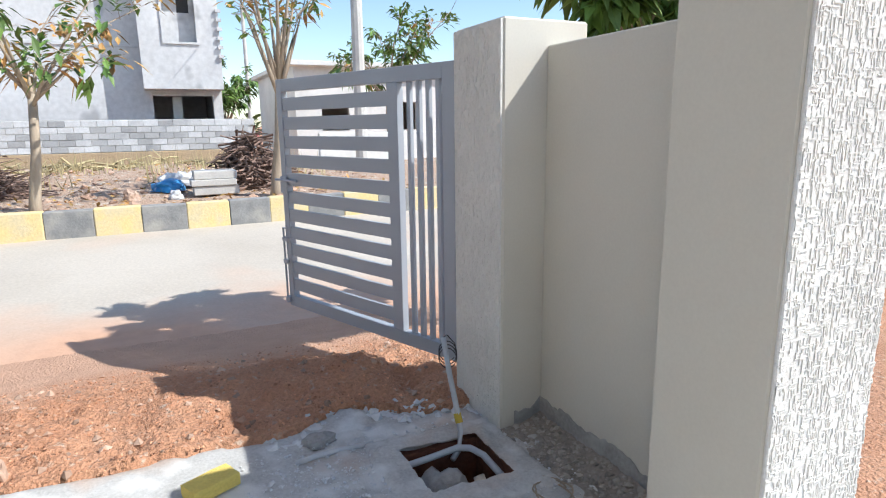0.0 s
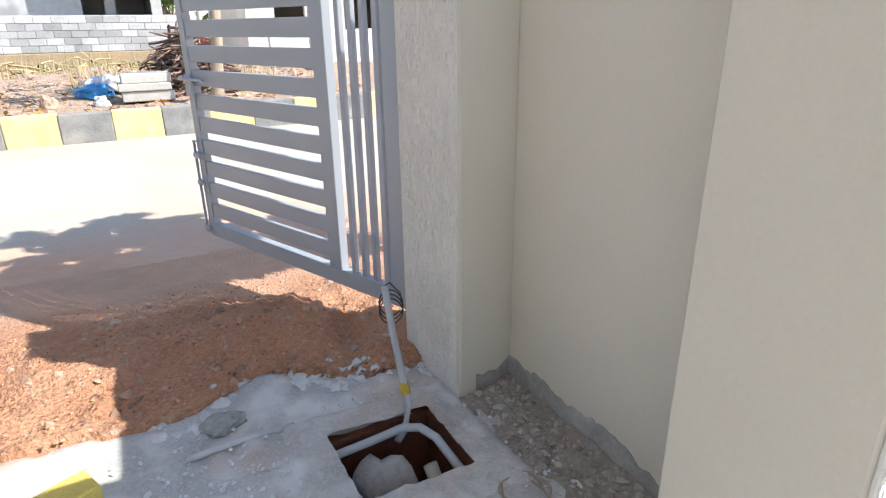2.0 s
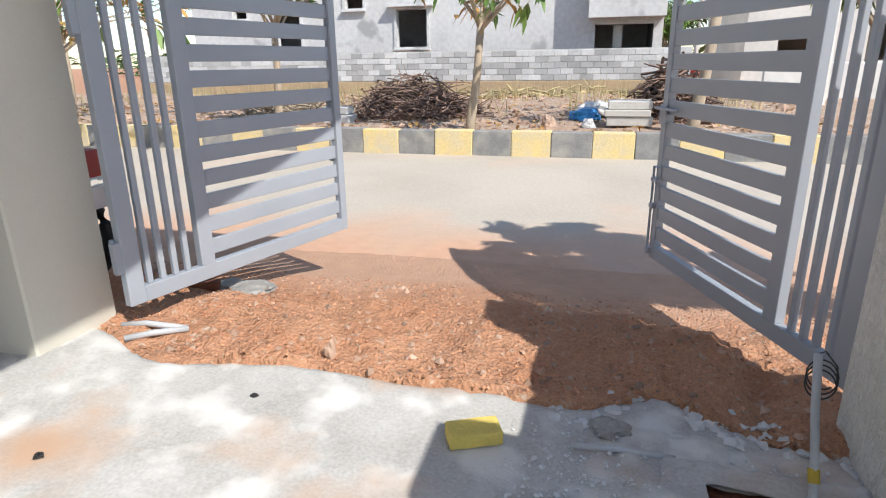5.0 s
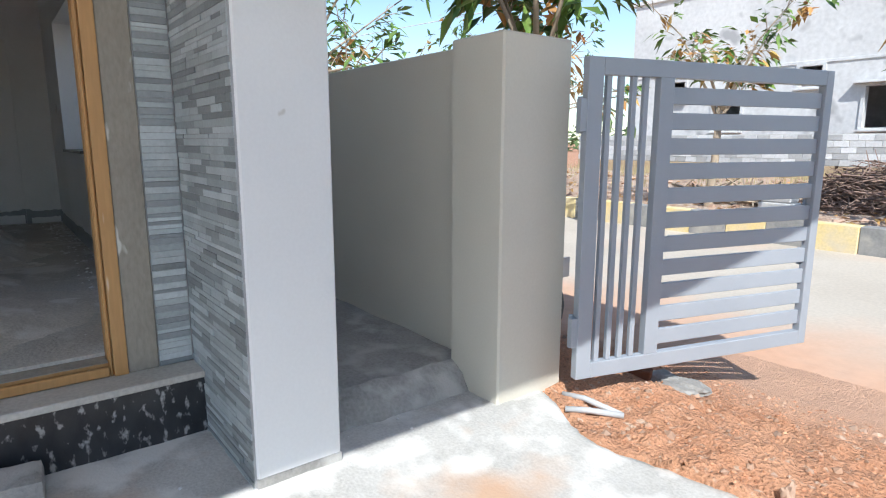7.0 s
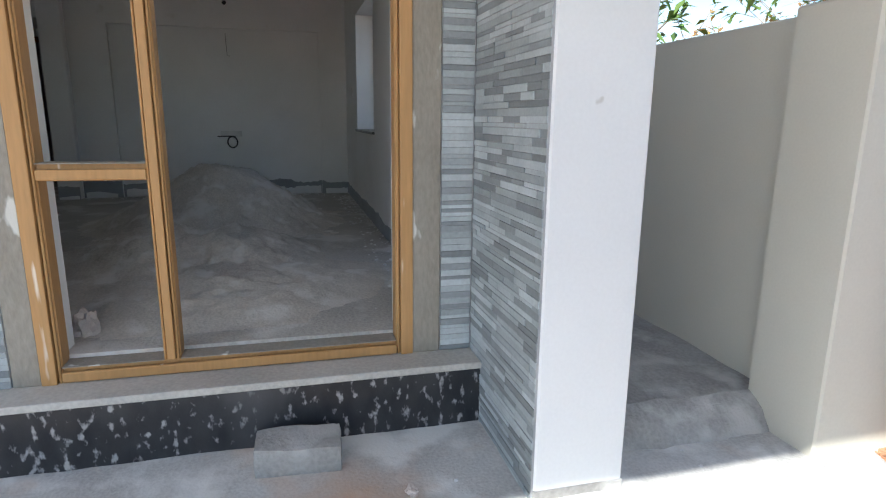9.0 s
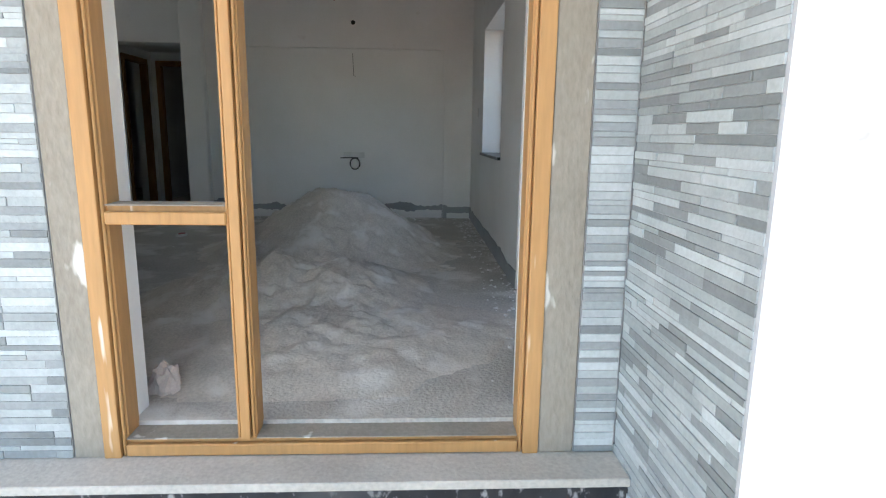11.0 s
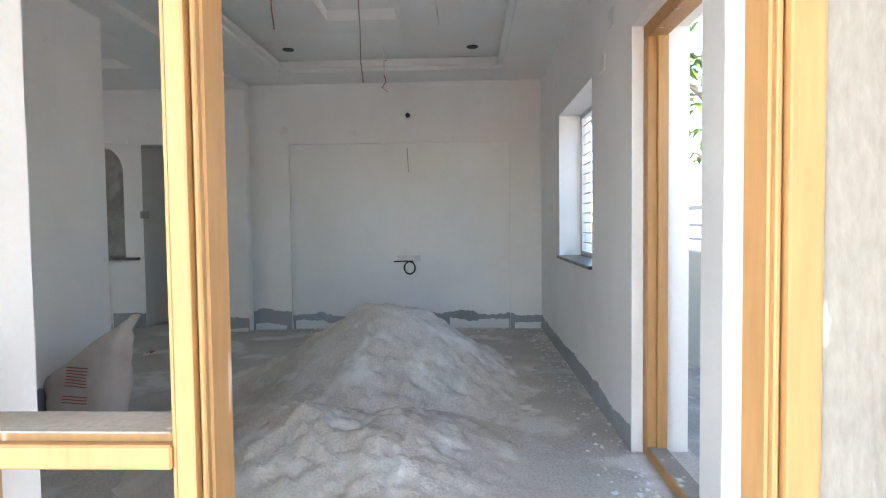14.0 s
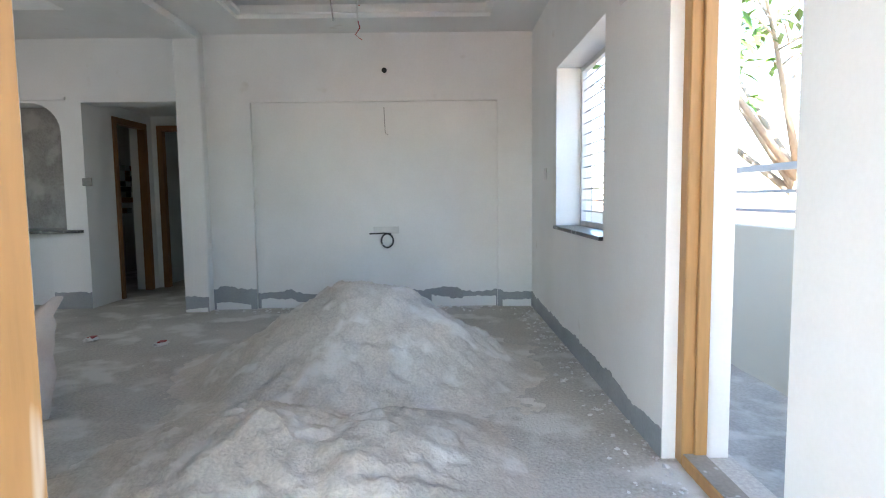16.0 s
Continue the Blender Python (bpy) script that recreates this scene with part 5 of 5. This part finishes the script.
sw = base("switch_box", "open electrical socket box with a loop of black cable", "socket box")
part("plate", boxes((-8.19, -8.182, 0.40, 0.66, 1.20, 1.27), bevel=0.003), M_LITTERWHITE, sw)
bm = bmesh.new()
tube(bm, [(-8.17, 0.54 + 0.06 * math.sin(a), 1.13 + 0.07 * math.cos(a)) for a in [0.33 * k for k in range(20)]], 0.009, 6)
tube(bm, [(-8.175, 0.36, 1.20), (-8.172, 0.50, 1.205), (-8.17, 0.58, 1.20)], 0.008, 6)
part("cable_loop", bm, M_BLACK, sw, "black cable loop")
# Black disc for the shade inside the outlet; the wall stays whole.
thing("wall_hole", tube(bmesh.new(), [(-8.145, 0.545, 2.81), (-8.132, 0.545, 2.81)], 0.026, 12), M_BLACK, "black disc coloured as the dark inside of a conduit outlet", "conduit outlet")
thing("wall_wire", tube(bmesh.new(), [(-8.185, 0.53, 2.46), (-8.18, 0.535, 2.32), (-8.18, 0.54, 2.2), (-8.17, 0.57, 2.19)], 0.004, 5), M_CEMENT, "thin grey wire hanging on the back wall", "wire")
# The ceiling is uncut: black discs carry the darkness of the holes.
for x, y in ((-5.45, 1.22), (-7.30, 1.25), (-7.25, -0.50), (-5.45, -0.5)):
    d = base("downlight_hole_disc", "black disc coloured as the dark inside of a downlight cut-out", "downlight", group="downlights")
    part("cutout", tube(bmesh.new(), [(x, y, 3.283), (x, y, 3.289)], 0.055, 16), M_BLACK, d)
for x, y, ln, m_w in ((-5.15, 0.02, 0.5, M_FADEDRED), (-6.0, 0.40, 0.62, M_CEMENT), (-7.60, 0.36, 0.02, M_RED)):
    zc = 3.28
    thing("ceiling_wire", tube(bmesh.new(), [(x, y, zc), (x + 0.02, y + 0.015, zc - ln * 0.4), (x - 0.01, y + 0.01, zc - ln * 0.75), (x + 0.01, y + 0.03, zc - ln)], 0.005, 5), m_w, "loose electrical wire hanging from the ceiling", "wire", group="ceiling wires")
fan = base("fan_hook_rod", "white conduit rod with red wires hanging from the ceiling", "ceiling rod")
part("rod", tube(bmesh.new(), [(-7.2, 0.42, 3.28), (-7.2, 0.42, 3.0)], 0.008, 8), M_LITTERWHITE, fan)
part("wires", tube(bmesh.new(), [(-7.2, 0.42, 3.02), (-7.18, 0.44, 2.95), (-7.2, 0.40, 2.90), (-7.21, 0.45, 2.86)], 0.005, 5), M_RED, fan, "red wire ends")
for x, z in ((-7.35, 1.75), (-5.0, 2.75), (-5.2, 2.55)):
    sb = base("switch_point", "white plastic switch box on the side wall", "switch", group="switch boxes")
    part("plate", boxes((x - 0.05, x + 0.05, 1.99, 1.999, z - 0.05, z + 0.05), bevel=0.003), M_LITTERWHITE, sb)
thing("switch_point", boxes((-8.3, -8.29, -2.58, -2.48, 1.72, 1.80), bevel=0.003), M_CEMENT, "grey switch recess in the dining wall", "switch")
rnd = random.Random(71)
bm = bmesh.new()
def room_edge(r):
    x = r.uniform(-8.1, -2.9)
    y = 1.99 - 0.22 * r.random() ** 2
    return x, y, FZ
stones(bm, rnd, 420, room_edge, 0.004, 0.022)
def room_back(r):
    return -8.13 + 0.25 * r.random() ** 2, r.uniform(-1.2, 1.9), FZ
stones(bm, rnd, 160, room_back, 0.005, 0.03)
def room_any(r):
    return r.uniform(-8, -3), r.uniform(-4, 1.9), FZ
stones(bm, rnd, 260, room_any, 0.003, 0.012)
tagged(part("plaster_crumbs", bm, M_LITTERWHITE), "crumbs of white plaster along the wall foot", "plaster crumbs", kind="stuff")

# ---- ledge stone tiles ----
TILE_MESH = {}
def tile_mesh(axis, n, h, d):
    key = (axis, round(n, 3), round(h, 3), d)
    if key not in TILE_MESH:
        ln = 0.06 * n - 0.002
        bm = boxes((0, ln, -d, 0, 0, h - 0.0015), bevel=0.0015) if axis == "x" else boxes((0, d, 0, ln, 0, h - 0.0015), bevel=0.0015)
        TILE_MESH[key] = to_mesh("tile", bm, M_TILE)
    return TILE_MESH[key]


def ledge_tiles(parent, axis, fixed, u0, u1, z0, z1, seed, limit=300, whole_width=False):
    """Courses of thin ledge stones of uneven length, height and projection."""
    r = random.Random(seed)
    rest, made, z = bmesh.new(), 0, z0
    while z < z1:
        h = r.choice((0.018, 0.024, 0.030, 0.030))
        u = u0 if whole_width else u0 - r.choice((0, 0.06, 0.12))
        while u < u1 - 0.01:
            n = (u1 - u0) / 0.06 if whole_width else r.choice((2, 3, 4, 5, 6))
            d = r.choice((0.009, 0.011, 0.013))
            ua, ub = max(u, u0), min(u + 0.06 * n, u1)
            whole = ua == u and abs(ub - u - 0.06 * n) < 1e-6
            if whole and made < limit and z < 2.3:
                ob = new("tile", tile_mesh(axis, n, h, d))
                ob.parent = parent
                ob.location = (ua, fixed, z) if axis == "x" else (fixed, ua, z)
                made += 1
            elif ub - ua > 0.006:
                if axis == "x":
                    add_box(rest, ua, ub - 0.002, fixed - d, fixed, z, z + h - 0.0015)
                else:
                    add_box(rest, fixed, fixed + d, ua, ub - 0.002, z, z + h - 0.0015)
            u += 0.06 * n
        z += h
    ob = part("tile_rest", rest, M_TILE_ISLAND, parent)
    ob["kind"] = "stuff"


part("grout", boxes((-2.598, -1.822, 2.037, 2.0449, 0.0, 3.28)), M_TILEJOINT, col)
part("grout", boxes((-2.6049, -2.597, 1.884, 2.03, 0.365, 3.28)), M_TILEJOINT, fac_r)
part("grout", boxes((-2.6049, -2.597, -0.62, 0.097, 0.365, 3.28)), M_TILEJOINT, fac_l)
ledge_tiles(col, "x", 2.045, -2.598, -1.822, 0.02, 3.28, 81)
ledge_tiles(fac_r, "y", -2.605, 1.884, 2.03, 0.365, 3.28, 82, whole_width=True)
ledge_tiles(fac_l, "y", -2.605, -0.62, 0.097, 0.365, 3.28, 83)
part("tile_backing", boxes((-2.604, -2.592, -4.5, -0.63, 0.365, 3.28)), M_TILE, fac_l)

# ---- concrete blocks of the boundary wall ----
block_mesh = to_mesh("block", boxes((0, 0.392, -0.02, 0.04, 0, 0.172), bevel=0.006), M_BLOCK)
for row in range(5):
    x = -16.0 + (0.2 if row % 2 else 0.0)
    while x < 2.9:
        ob = new("block", block_mesh)
        ob.parent = block_wall
        ob.location = (x, 21.0 + random.uniform(-0.006, 0.006), 0.735 + 0.182 * row)
        x += 0.40
